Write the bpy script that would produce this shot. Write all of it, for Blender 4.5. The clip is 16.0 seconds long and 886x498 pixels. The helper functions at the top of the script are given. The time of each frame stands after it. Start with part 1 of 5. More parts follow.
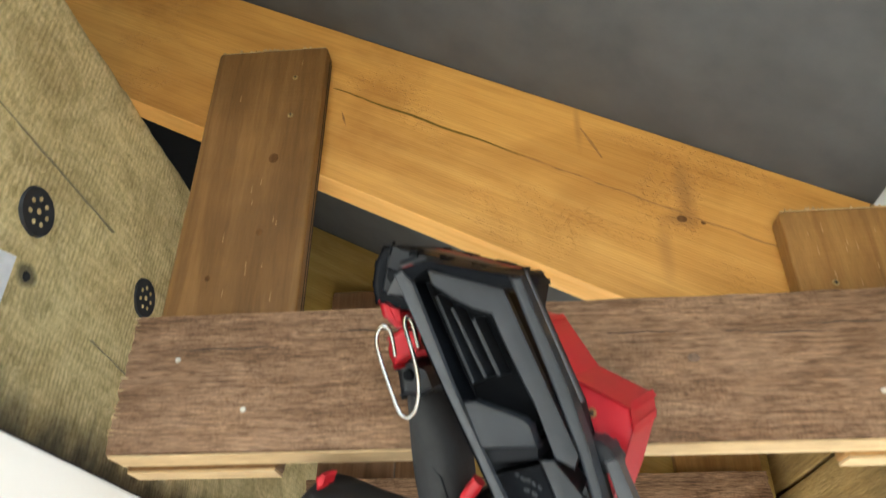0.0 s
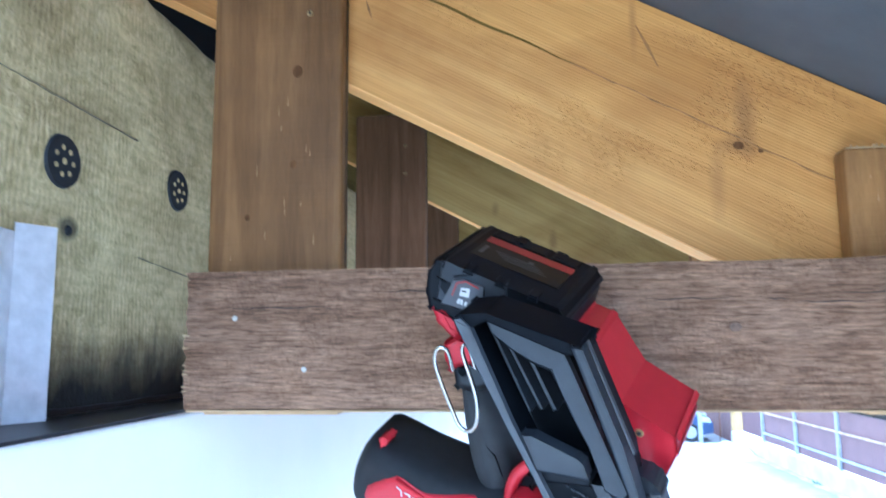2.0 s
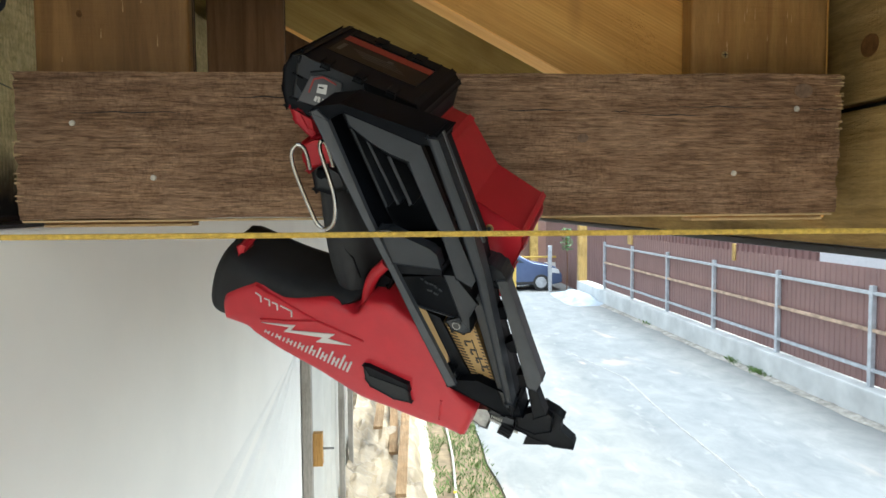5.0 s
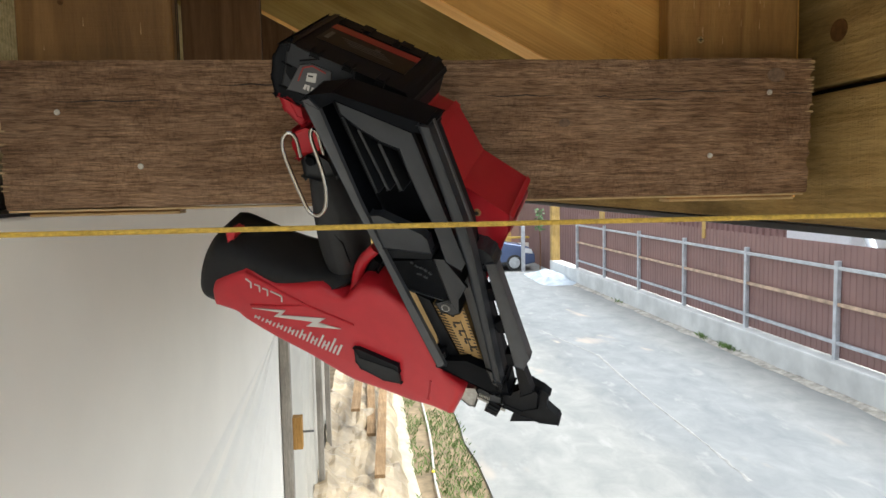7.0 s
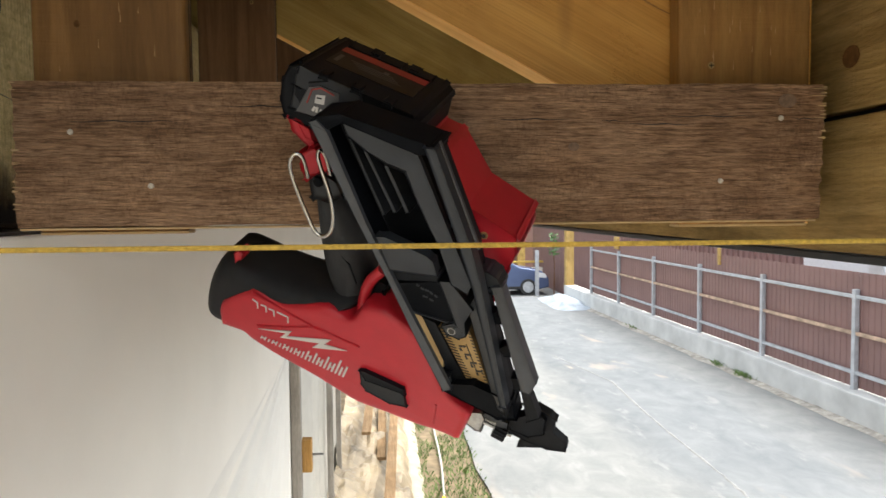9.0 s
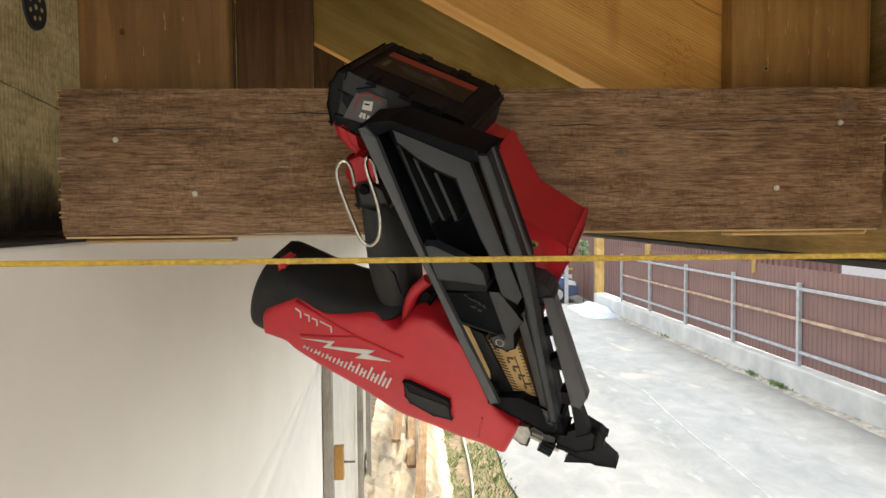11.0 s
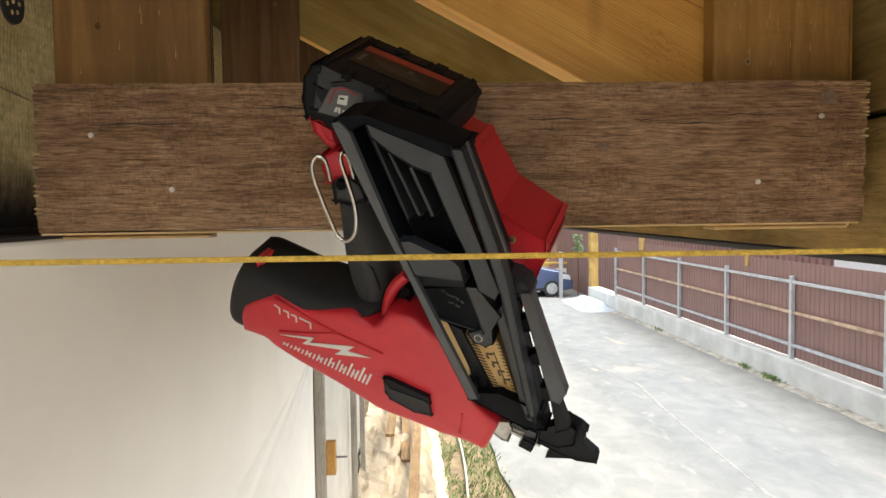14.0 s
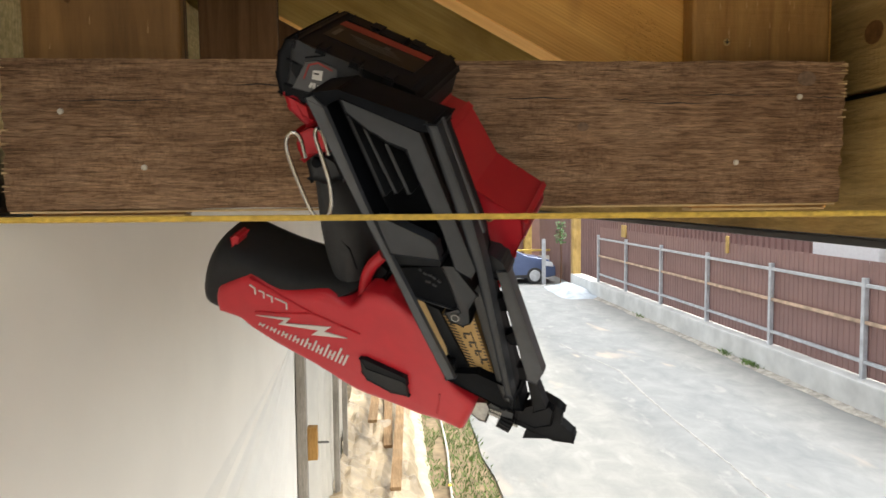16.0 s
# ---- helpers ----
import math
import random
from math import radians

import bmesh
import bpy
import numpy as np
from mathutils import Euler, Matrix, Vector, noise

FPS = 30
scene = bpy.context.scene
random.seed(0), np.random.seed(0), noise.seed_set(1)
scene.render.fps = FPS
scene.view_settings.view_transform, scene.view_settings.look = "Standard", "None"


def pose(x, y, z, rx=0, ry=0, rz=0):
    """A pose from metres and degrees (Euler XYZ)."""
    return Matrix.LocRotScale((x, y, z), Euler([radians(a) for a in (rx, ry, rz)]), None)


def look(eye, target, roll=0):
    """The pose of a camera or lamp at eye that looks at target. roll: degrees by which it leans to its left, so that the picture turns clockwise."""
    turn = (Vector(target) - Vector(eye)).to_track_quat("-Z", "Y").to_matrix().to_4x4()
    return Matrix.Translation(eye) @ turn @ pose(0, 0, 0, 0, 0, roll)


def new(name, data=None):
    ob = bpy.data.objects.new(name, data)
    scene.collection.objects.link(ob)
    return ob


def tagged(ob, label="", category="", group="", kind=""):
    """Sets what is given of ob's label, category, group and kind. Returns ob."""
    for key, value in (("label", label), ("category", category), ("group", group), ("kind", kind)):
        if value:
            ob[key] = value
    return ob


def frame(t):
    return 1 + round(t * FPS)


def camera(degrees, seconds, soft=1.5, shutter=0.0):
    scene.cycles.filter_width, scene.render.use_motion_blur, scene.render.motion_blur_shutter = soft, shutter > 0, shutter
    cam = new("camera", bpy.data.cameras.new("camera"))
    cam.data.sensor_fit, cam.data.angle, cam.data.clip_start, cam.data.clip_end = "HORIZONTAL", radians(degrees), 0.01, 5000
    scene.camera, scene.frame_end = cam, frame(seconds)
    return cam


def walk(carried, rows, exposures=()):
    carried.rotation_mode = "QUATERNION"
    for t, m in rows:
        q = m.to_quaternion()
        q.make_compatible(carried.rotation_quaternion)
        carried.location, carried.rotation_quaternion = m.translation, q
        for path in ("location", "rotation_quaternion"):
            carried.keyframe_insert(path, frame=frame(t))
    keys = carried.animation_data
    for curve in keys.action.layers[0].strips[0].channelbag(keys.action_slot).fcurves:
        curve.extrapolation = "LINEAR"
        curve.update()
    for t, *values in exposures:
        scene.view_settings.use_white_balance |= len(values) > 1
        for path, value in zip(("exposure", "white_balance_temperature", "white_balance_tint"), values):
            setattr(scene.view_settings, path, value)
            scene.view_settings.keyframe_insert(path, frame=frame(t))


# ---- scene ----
cam = camera(63.1, 16.0, shutter=0.5)
PATH = [
    (0, (0.393, -0.658, 2.435), (0.22, 1.048, 3.465), 0.3),
    (0.5, (0.391, -0.696, 2.561), (0.192, 1.106, 3.407), 0.5),
    (1, (0.391, -0.72, 2.666), (0.103, 1.188, 3.191), 1.2),
    (1.5, (0.398, -0.736, 2.69), (0.066, 1.195, 3.094), 0.1),
    (2, (0.365, -0.736, 2.682), (0.134, 1.232, 2.953), -0.6),
    (2.5, (0.361, -0.718, 2.681), (0.246, 1.274, 2.829), -0.2),
    (3, (0.389, -0.731, 2.671), (0.305, 1.265, 2.7767), 1.4),
    (3.5, (0.411, -0.738, 2.652), (0.297, 1.257, 2.73), 2.3),
    (4, (0.41, -0.746, 2.643), (0.342, 1.253, 2.658), 1.5),
    (4.5, (0.383, -0.736, 2.632), (0.449, 1.261, 2.5563), 0.2),
    (7, (0.354, -0.752, 2.636), (0.563, 1.229, 2.46), -1.2),
    (7.5, (0.352, -0.749, 2.6298), (0.557, 1.235, 2.4701), -1.0),
    (8, (0.357, -0.749, 2.6357), (0.567, 1.236, 2.4946), -1.0),
    (8.5, (0.355, -0.752, 2.6348), (0.562, 1.234, 2.5121), -0.8),
    (9, (0.361, -0.75, 2.635), (0.533, 1.24, 2.524), -0.6),
    (9.5, (0.354, -0.746, 2.632), (0.464, 1.248, 2.536), -0.5),
    (12, (0.344, -0.729, 2.643), (0.437, 1.266, 2.553), -0.6),
    (12.5, (0.347, -0.731, 2.646), (0.453, 1.264, 2.548), -0.6),
    (13, (0.346, -0.727, 2.645), (0.458, 1.268, 2.541), -0.1),
    (13.5, (0.349, -0.723, 2.639), (0.462, 1.271, 2.532), -0.2),
    (14, (0.36, -0.729, 2.6365), (0.468, 1.266, 2.5304), -0.8),
    (14.5, (0.358, -0.724, 2.632), (0.472, 1.27, 2.5235), -0.8),
    (15, (0.352, -0.718, 2.625), (0.482, 1.273, 2.4771), -0.4),
    (15.5, (0.347, -0.721, 2.6263), (0.482, 1.269, 2.4695), -0.3),
    (16, (0.366, -0.724, 2.629), (0.519, 1.264, 2.4867), -0.6),
]
EXPOSURES = [(0.0, 3.12, 5750, 0), (0.5, 3.22, 4700, 0), (1.0, 3.37, 3750, 2), (1.5, 3.3, 3850, 3), (2.0, 3.25, 4050, 3), (2.5, 3.0, 4400, -8), (3.0, 2.75, 5500, -10), (3.5, 2.62, 5750, -8), (4.0, 2.48, 5750, -7), (4.5, 2.15, 5750, -4), (7.0, 1.65, 6200, 4), (9.5, 1.75, 6500, 6), (12.0, 1.87, 6750, 5), (15.0, 1.83, 6750, 6), (16.0, 1.73, 6700, 6)]
walk(cam, [(t, look(eye, target, roll)) for t, eye, target, roll in PATH], EXPOSURES)

# ---- light ----
world = bpy.data.worlds.new("overcast_sky")
scene.world = world
world.use_nodes = True
wn = world.node_tree.nodes
sky = wn.new("ShaderNodeTexSky")
sky.sky_type = "NISHITA"
sky.sun_disc = False
sky.sun_elevation, sky.sun_rotation = radians(68), radians(98)
sky.air_density, sky.dust_density, sky.ozone_density = 1.0, 6.0, 1.0
wn["Background"].inputs["Strength"].default_value = 0.16
grey = wn.new("ShaderNodeHueSaturation")
grey.inputs["Saturation"].default_value = 0.3
world.node_tree.links.new(sky.outputs[0], grey.inputs["Color"])
world.node_tree.links.new(grey.outputs[0], wn["Background"].inputs["Color"])
sun = new("sun", bpy.data.lights.new("sun", "SUN"))
sun.data.energy, sun.data.angle, sun.data.color = 0.3, radians(35), (1.0, 0.96, 0.9)
sun.matrix_world = look((3.6, -0.5, 9), (0, 0, 0))


# ---- materials ----
def ramp_node(nt, stops):
    r = nt.nodes.new("ShaderNodeValToRGB")
    while len(r.color_ramp.elements) < len(stops):
        r.color_ramp.elements.new(0.5)
    for e, (p, c) in zip(r.color_ramp.elements, stops):
        e.position, e.color = p, (*c, 1)
    return r


def noise_node(nt, scale, detail=4, stretch=(1, 1, 1), distortion=0.0, rough=0.55, turn=0.0):
    tc = nt.nodes.new("ShaderNodeTexCoord")
    mp = nt.nodes.new("ShaderNodeMapping")
    mp.inputs["Scale"].default_value = stretch
    tx = nt.nodes.new("ShaderNodeTexNoise")
    tx.inputs["Scale"].default_value, tx.inputs["Detail"].default_value = scale, detail
    tx.inputs["Distortion"].default_value, tx.inputs["Roughness"].default_value = distortion, rough
    first = nt.nodes.new("ShaderNodeMapping")
    first.inputs["Rotation"].default_value = (0, radians(turn), 0)
    nt.links.new(tc.outputs["Object"], first.inputs["Vector"])
    nt.links.new(first.outputs[0], mp.inputs["Vector"])
    nt.links.new(mp.outputs[0], tx.inputs["Vector"])
    return tx


def mix_node(nt, a, b, fac, mode="MIX"):
    m = nt.nodes.new("ShaderNodeMix")
    m.data_type, m.blend_type = "RGBA", mode
    for sock, v in ((m.inputs[6], a), (m.inputs[7], b), (m.inputs[0], fac)):
        if isinstance(v, (tuple, list)):
            sock.default_value = (*v, 1)
        elif isinstance(v, (int, float)):
            sock.default_value = v
        else:
            nt.links.new(v, sock)
    return m.outputs[2]


def bump_node(nt, height, strength, distance, under=None):
    b = nt.nodes.new("ShaderNodeBump")
    b.inputs["Strength"].default_value, b.inputs["Distance"].default_value = strength, distance
    nt.links.new(height, b.inputs["Height"])
    if under is not None:
        nt.links.new(under, b.inputs["Normal"])
    return b.outputs[0]


def start_mat(name, rough=0.6, metal=0.0):
    m = bpy.data.materials.new(name)
    m.use_nodes = True
    nt = m.node_tree
    p = nt.nodes["Principled BSDF"]
    p.inputs["Roughness"].default_value, p.inputs["Metallic"].default_value = rough, metal
    return m, nt, p


def plain(name, color, rough=0.5, metal=0.0, vary=0.12, scale=30, bump=0.0, bscale=200, spec=0.5):
    """A plain surface with slight mottling and fine relief."""
    m, nt, p = start_mat(name, rough, metal)
    p.inputs["Specular IOR Level"].default_value = spec
    n = noise_node(nt, scale, 5)
    dark, light = [c * (1 - vary) for c in color], [min(1, c * (1 + vary)) for c in color]
    r = ramp_node(nt, [(0.3, dark), (0.7, light)])
    nt.links.new(n.outputs[0], r.inputs[0])
    nt.links.new(r.outputs[0], p.inputs["Base Color"])
    if bump:
        f = noise_node(nt, bscale, 3)
        nt.links.new(bump_node(nt, f.outputs[0], bump, 0.001), p.inputs["Normal"])
    return m


def wood(name, dark, mid, light, axis="x", rough=0.75, saw=0.0, grain=1.0, stain=0.35, fine=1.0, turn=0.0, wave=0.0, dash=0.0, rings=0.0):
    """Sawn softwood with the grain along an axis; saw: strength of saw marks across it."""
    m, nt, p = start_mat(name, rough)
    p.inputs["Specular IOR Level"].default_value = 0.22
    long, wide = 1.6, 34.0
    st = {"x": (long, wide, wide), "y": (wide, long, wide), "z": (wide, wide, long)}[axis]
    bands = noise_node(nt, 1.5, 4, st, 1.1, turn=turn)
    fibre = noise_node(nt, 7.0, 5, tuple(v * (3 if v < 5 else 1) for v in st), 0.4, 0.7, turn)
    blot = noise_node(nt, 4.5, 3)
    r = ramp_node(nt, [(0.28, dark), (0.5, mid), (0.72, light)])
    nt.links.new(bands.outputs[0], r.inputs[0])
    fr = ramp_node(nt, [(0.32, (1 - 0.5 * fine,) * 3), (0.62, (1.0,) * 3)])
    nt.links.new(fibre.outputs[0], fr.inputs[0])
    br = ramp_node(nt, [(0.3, (1 - stain,) * 3), (0.7, (1.0,) * 3)])
    nt.links.new(blot.outputs[0], br.inputs[0])
    c = mix_node(nt, r.outputs[0], fr.outputs[0], 0.6, "MULTIPLY")
    c = mix_node(nt, c, br.outputs[0], 1.0, "MULTIPLY")
    nrm = bump_node(nt, fibre.outputs[0], 0.45 * grain, 0.0018)
    if dash:
        short = noise_node(nt, 1.0, 4, (70, 200, 420), 0.9, 0.65, turn)
        dr = ramp_node(nt, [(0.32, (0.42, 0.39, 0.36)), (0.5, (1, 1, 1)), (0.7, (1.3, 1.3, 1.32))])
        nt.links.new(short.outputs[0], dr.inputs[0])
        c = mix_node(nt, c, dr.outputs[0], dash, "MULTIPLY")
        nrm = bump_node(nt, short.outputs[0], 0.9 * dash, 0.002, nrm)
    if rings:
        tc = nt.nodes.new("ShaderNodeTexCoord")
        mp = nt.nodes.new("ShaderNodeMapping")
        mp.inputs["Scale"].default_value = (0.22, 1, 1)
        year = nt.nodes.new("ShaderNodeTexWave")
        year.bands_direction = "Z"
        for key, v in (("Scale", 30.0), ("Distortion", 9.0), ("Detail", 3.0), ("Detail Scale", 0.9), ("Detail Roughness", 0.55)):
            year.inputs[key].default_value = v
        nt.links.new(tc.outputs["Object"], mp.inputs["Vector"])
        nt.links.new(mp.outputs[0], year.inputs["Vector"])
        rr = ramp_node(nt, [(0.08, (0.55, 0.52, 0.5)), (0.4, (1, 1, 1))])
        nt.links.new(year.outputs[0], rr.inputs[0])
        c = mix_node(nt, c, rr.outputs[0], rings, "MULTIPLY")
        nrm = bump_node(nt, year.outputs[0], 0.4, 0.0012, nrm)
    nt.links.new(c, p.inputs["Base Color"])
    if saw:
        across = {"x": (240, 14, 14), "y": (14, 240, 14), "z": (14, 14, 240)}[axis]
        s = noise_node(nt, 1.0, 3, across, 0.2, turn=turn)
        if wave:
            sr = ramp_node(nt, [(0.38, (1 - wave,) * 3), (0.6, (1.0,) * 3)])
            nt.links.new(s.outputs[0], sr.inputs[0])
            patch = noise_node(nt, 7, 2)
            pr = ramp_node(nt, [(0.42, (0, 0, 0)), (0.6, (1, 1, 1))])
            nt.links.new(patch.outputs[0], pr.inputs[0])
            c = mix_node(nt, c, mix_node(nt, c, sr.outputs[0], 1.0, "MULTIPLY"), pr.outputs[0])
            nt.links.new(c, p.inputs["Base Color"])
        nrm = bump_node(nt, s.outputs[0], saw, 0.0015, nrm)
    nt.links.new(nrm, p.inputs["Normal"])
    return m


def wave_node(nt, axis, stretch, scale, distortion, dscale, detail=2.0, turn=0.0):
    tc, first, mp = (nt.nodes.new(k) for k in ("ShaderNodeTexCoord", "ShaderNodeMapping", "ShaderNodeMapping"))
    first.inputs["Rotation"].default_value = (0, radians(turn), 0)
    mp.inputs["Scale"].default_value = stretch
    w = nt.nodes.new("ShaderNodeTexWave")
    w.bands_direction = axis
    for key, v in (("Scale", scale), ("Distortion", distortion), ("Detail", detail), ("Detail Scale", dscale), ("Detail Roughness", 0.5)):
        w.inputs[key].default_value = v
    nt.links.new(tc.outputs["Object"], first.inputs["Vector"])
    nt.links.new(first.outputs[0], mp.inputs["Vector"])
    nt.links.new(mp.outputs[0], w.inputs["Vector"])
    return w


def shade_by(nt, source, stops):
    r = ramp_node(nt, stops)
    nt.links.new(source, r.inputs[0])
    return r.outputs[0]


def near_spot(nt, x, z, wx, wz, distort=0.35, side=False):
    """1 at the spot (x, z) on a face that looks along y (side: (y, z), along x), falling to 0 at its rim, with an uneven outline."""
    tc = nt.nodes.new("ShaderNodeTexCoord")
    mp = nt.nodes.new("ShaderNodeMapping")
    mp.inputs["Location"].default_value = (-x / wx, 0, -z / wz)
    mp.inputs["Scale"].default_value = (1 / wx, 0, 1 / wz)
    if side:
        mp.inputs["Location"].default_value = (0, -x / wx, -z / wz)
        mp.inputs["Scale"].default_value = (0, 1 / wx, 1 / wz)
    nz = noise_node(nt, 30, 3, (1, 1, 0.5))
    off = nt.nodes.new("ShaderNodeVectorMath")
    off.operation = "MULTIPLY_ADD"
    off.inputs[1].default_value = (distort * 2,) * 3
    nt.links.new(nz.outputs[1], off.inputs[0])
    nt.links.new(tc.outputs["Object"], mp.inputs["Vector"])
    nt.links.new(mp.outputs[0], off.inputs[2])
    sub = nt.nodes.new("ShaderNodeVectorMath")
    sub.operation = "SUBTRACT"
    sub.inputs[1].default_value = (distort,) * 3
    nt.links.new(off.outputs[0], sub.inputs[0])
    g = nt.nodes.new("ShaderNodeTexGradient")
    g.gradient_type = "SPHERICAL"
    nt.links.new(sub.outputs[0], g.inputs["Vector"])
    return g.outputs[1]


def board_mat():
    """Rough-sawn weathered board: torn fibres along it, short upright saw cuts, darker and paler patches."""
    m, nt, p = start_mat("weathered_rough_board", 0.85)
    p.inputs["Specular IOR Level"].default_value = 0.2
    tone = noise_node(nt, 1.0, 5, (5, 20, 26), 1.2, 0.65)
    c = shade_by(nt, tone.outputs[0], [(0.3, (0.20, 0.120, 0.068)), (0.5, (0.275, 0.170, 0.102)), (0.7, (0.36, 0.235, 0.148))])
    patch = noise_node(nt, 7.0, 4, (1, 1, 1.8), 0.8, 0.6)
    c = mix_node(nt, c, shade_by(nt, patch.outputs[0], [(0.32, (0.72, 0.68, 0.64)), (0.52, (1, 1, 1)), (0.7, (1.14, 1.12, 1.08))]), 1.0, "MULTIPLY")
    # torn fibres: long thin strands, broken by a coarser mask
    strand = noise_node(nt, 1.0, 5, (34, 200, 480), 1.4, 0.66)
    broad = noise_node(nt, 1.0, 4, (22, 100, 190), 1.8, 0.62)
    c = mix_node(nt, c, shade_by(nt, strand.outputs[0], [(0.36, (0.42, 0.38, 0.35)), (0.5, (1, 1, 1)), (0.64, (1.5, 1.48, 1.44))]), 0.72, "MULTIPLY")
    c = mix_node(nt, c, shade_by(nt, broad.outputs[0], [(0.36, (0.62, 0.58, 0.54)), (0.5, (1, 1, 1)), (0.66, (1.18, 1.17, 1.15))]), 0.8, "MULTIPLY")
    # growth rings that show as broken arcs in some stretches
    year = wave_node(nt, "Z", (0.16, 1, 1), 46, 7.0, 0.7, 4)
    where = noise_node(nt, 1.0, 3, (5, 6, 14), 0.6)
    lines = shade_by(nt, year.outputs[0], [(0.05, (0.60, 0.56, 0.52)), (0.32, (1, 1, 1))])
    c = mix_node(nt, c, mix_node(nt, c, lines, 1.0, "MULTIPLY"), shade_by(nt, where.outputs[0], [(0.45, (0,) * 3), (0.62, (0.85,) * 3)]))
    # saw chatter: short upright cuts in patches
    saw = noise_node(nt, 1.0, 3, (300, 20, 150), 0.9, 0.6)
    zone = noise_node(nt, 1.0, 3, (7, 8, 9), 0.5)
    zr = shade_by(nt, zone.outputs[0], [(0.40, (0.1,) * 3), (0.58, (1,) * 3)])
    c = mix_node(nt, c, mix_node(nt, c, shade_by(nt, saw.outputs[0], [(0.34, (0.74, 0.72, 0.70)), (0.5, (1, 1, 1)), (0.66, (1.12,) * 3)]), 1.0, "MULTIPLY"), zr)
    nt.links.new(c, p.inputs["Base Color"])
    nrm = bump_node(nt, strand.outputs[0], 0.9, 0.0018)
    nrm = bump_node(nt, broad.outputs[0], 0.8, 0.0030, nrm)
    nrm = bump_node(nt, mix_node(nt, (0.5, 0.5, 0.5), saw.outputs[0], zr), 0.6, 0.0014, nrm)
    nt.links.new(nrm, p.inputs["Normal"])
    return m


def rafter_mat(name, dark, mid, light, knot, brown):
    """Planed softwood: soft tone bands, fine planing lines along it, torn patches, brown figure round a knot."""
    m, nt, p = start_mat(name, 0.5)
    p.inputs["Specular IOR Level"].default_value = 0.35
    turn = -28.2
    band = noise_node(nt, 1.0, 4, (2.2, 30, 26), 0.8, 0.55, turn)
    c = shade_by(nt, band.outputs[0], [(0.28, dark), (0.5, mid), (0.72, light)])
    line = noise_node(nt, 1.0, 3, (9, 260, 420), 0.2, 0.6, turn)
    c = mix_node(nt, c, shade_by(nt, line.outputs[0], [(0.35, (0.86, 0.83, 0.78)), (0.55, (1, 1, 1))]), 0.9, "MULTIPLY")
    cloud = noise_node(nt, 4.0, 4, (1, 1, 1.6), 0.6, 0.55, turn)
    c = mix_node(nt, c, shade_by(nt, cloud.outputs[0], [(0.32, (0.70, 0.63, 0.54)), (0.56, (1, 1, 1))]), 1.0, "MULTIPLY")
    for (x, z, wx, wz), amount in zip(knot, (0.75, 0.55, 0.5, 0.45)):
        fac = shade_by(nt, near_spot(nt, x, z, wx, wz), [(0.0, (0,) * 3), (0.75, (amount,) * 3)])
        c = mix_node(nt, c, brown, fac)
    pits = noise_node(nt, 1.0, 2, (190, 300, 300), 0.5, 0.5, turn)
    where = noise_node(nt, 1.0, 3, (7, 7, 12), 0.6, 0.5, turn)
    torn = shade_by(nt, where.outputs[0], [(0.55, (0,) * 3), (0.66, (1,) * 3)])
    for x, z, wx, wz in knot[:1]:
        torn = mix_node(nt, torn, shade_by(nt, near_spot(nt, x - 0.015, z, wx * 3.4, wz * 1.5), [(0.2, (0,) * 3), (0.45, (1,) * 3)]), 1.0, "ADD")
    hole = shade_by(nt, pits.outputs[0], [(0.36, (0,) * 3), (0.47, (1,) * 3)])
    c = mix_node(nt, c, mix_node(nt, c, mix_node(nt, (0.92, 0.88, 0.82), (1, 1, 1), hole), 1.0, "MULTIPLY"), torn)
    nt.links.new(c, p.inputs["Base Color"])
    depth = mix_node(nt, (1, 1, 1), hole, torn)
    nrm = bump_node(nt, depth, 0.7, 0.0014)
    ripple = wave_node(nt, "Z", (0.3, 1, 1), 95, 3.0, 0.2, 2, turn)
    nrm = bump_node(nt, ripple.outputs[0], 0.26, 0.0008, nrm)
    nrm = bump_node(nt, line.outputs[0], 0.3, 0.0006, nrm)
    nt.links.new(nrm, p.inputs["Normal"])
    return m


M_BOARD = board_mat()
M_CUT = wood("fresh_cut_wood", (0.50, 0.34, 0.17), (0.62, 0.44, 0.23), (0.72, 0.54, 0.31), "x", 0.8, 0.0, 1.0, 0.15)
M_POST = wood("stained_post_wood", (0.20, 0.10, 0.029), (0.265, 0.135, 0.041), (0.33, 0.175, 0.058), "z", 0.5, 0.5, 1.0, 0.5, 0.45)
M_SHORTPOST = wood("light_brown_post_wood", (0.29, 0.145, 0.04), (0.38, 0.20, 0.06), (0.46, 0.255, 0.08), "z", 0.6, 0.5, 1.2, 0.5, 0.6)
M_DARKPOST = wood("dark_stained_post_wood", (0.16, 0.088, 0.045), (0.225, 0.125, 0.065), (0.29, 0.165, 0.09), "z", 0.65, 0.2, 0.6, 0.3, 0.5)
M_RAFT = rafter_mat("planed_rafter_wood", (0.57, 0.288, 0.062), (0.65, 0.345, 0.082), (0.71, 0.40, 0.108), ((0.608, 2.935, 0.016, 0.055), (0.596, 2.90, 0.028, 0.016), (0.492, 3.045, 0.006, 0.045), (0.575, 2.86, 0.012, 0.05)), (0.30, 0.145, 0.04))
M_OLDRAFT = rafter_mat("greenish_treated_rafter_wood", (0.36, 0.255, 0.07), (0.47, 0.335, 0.10), (0.54, 0.40, 0.145), ((0.42, 2.90, 0.012, 0.03), (0.30, 2.97, 0.01, 0.02)), (0.24, 0.15, 0.05))
M_FASCIA = wood("rough_fascia_wood", (0.32, 0.20, 0.065), (0.46, 0.30, 0.105), (0.58, 0.39, 0.15), "y", 0.8, 0.5, 2.4, 0.5, 1.0)
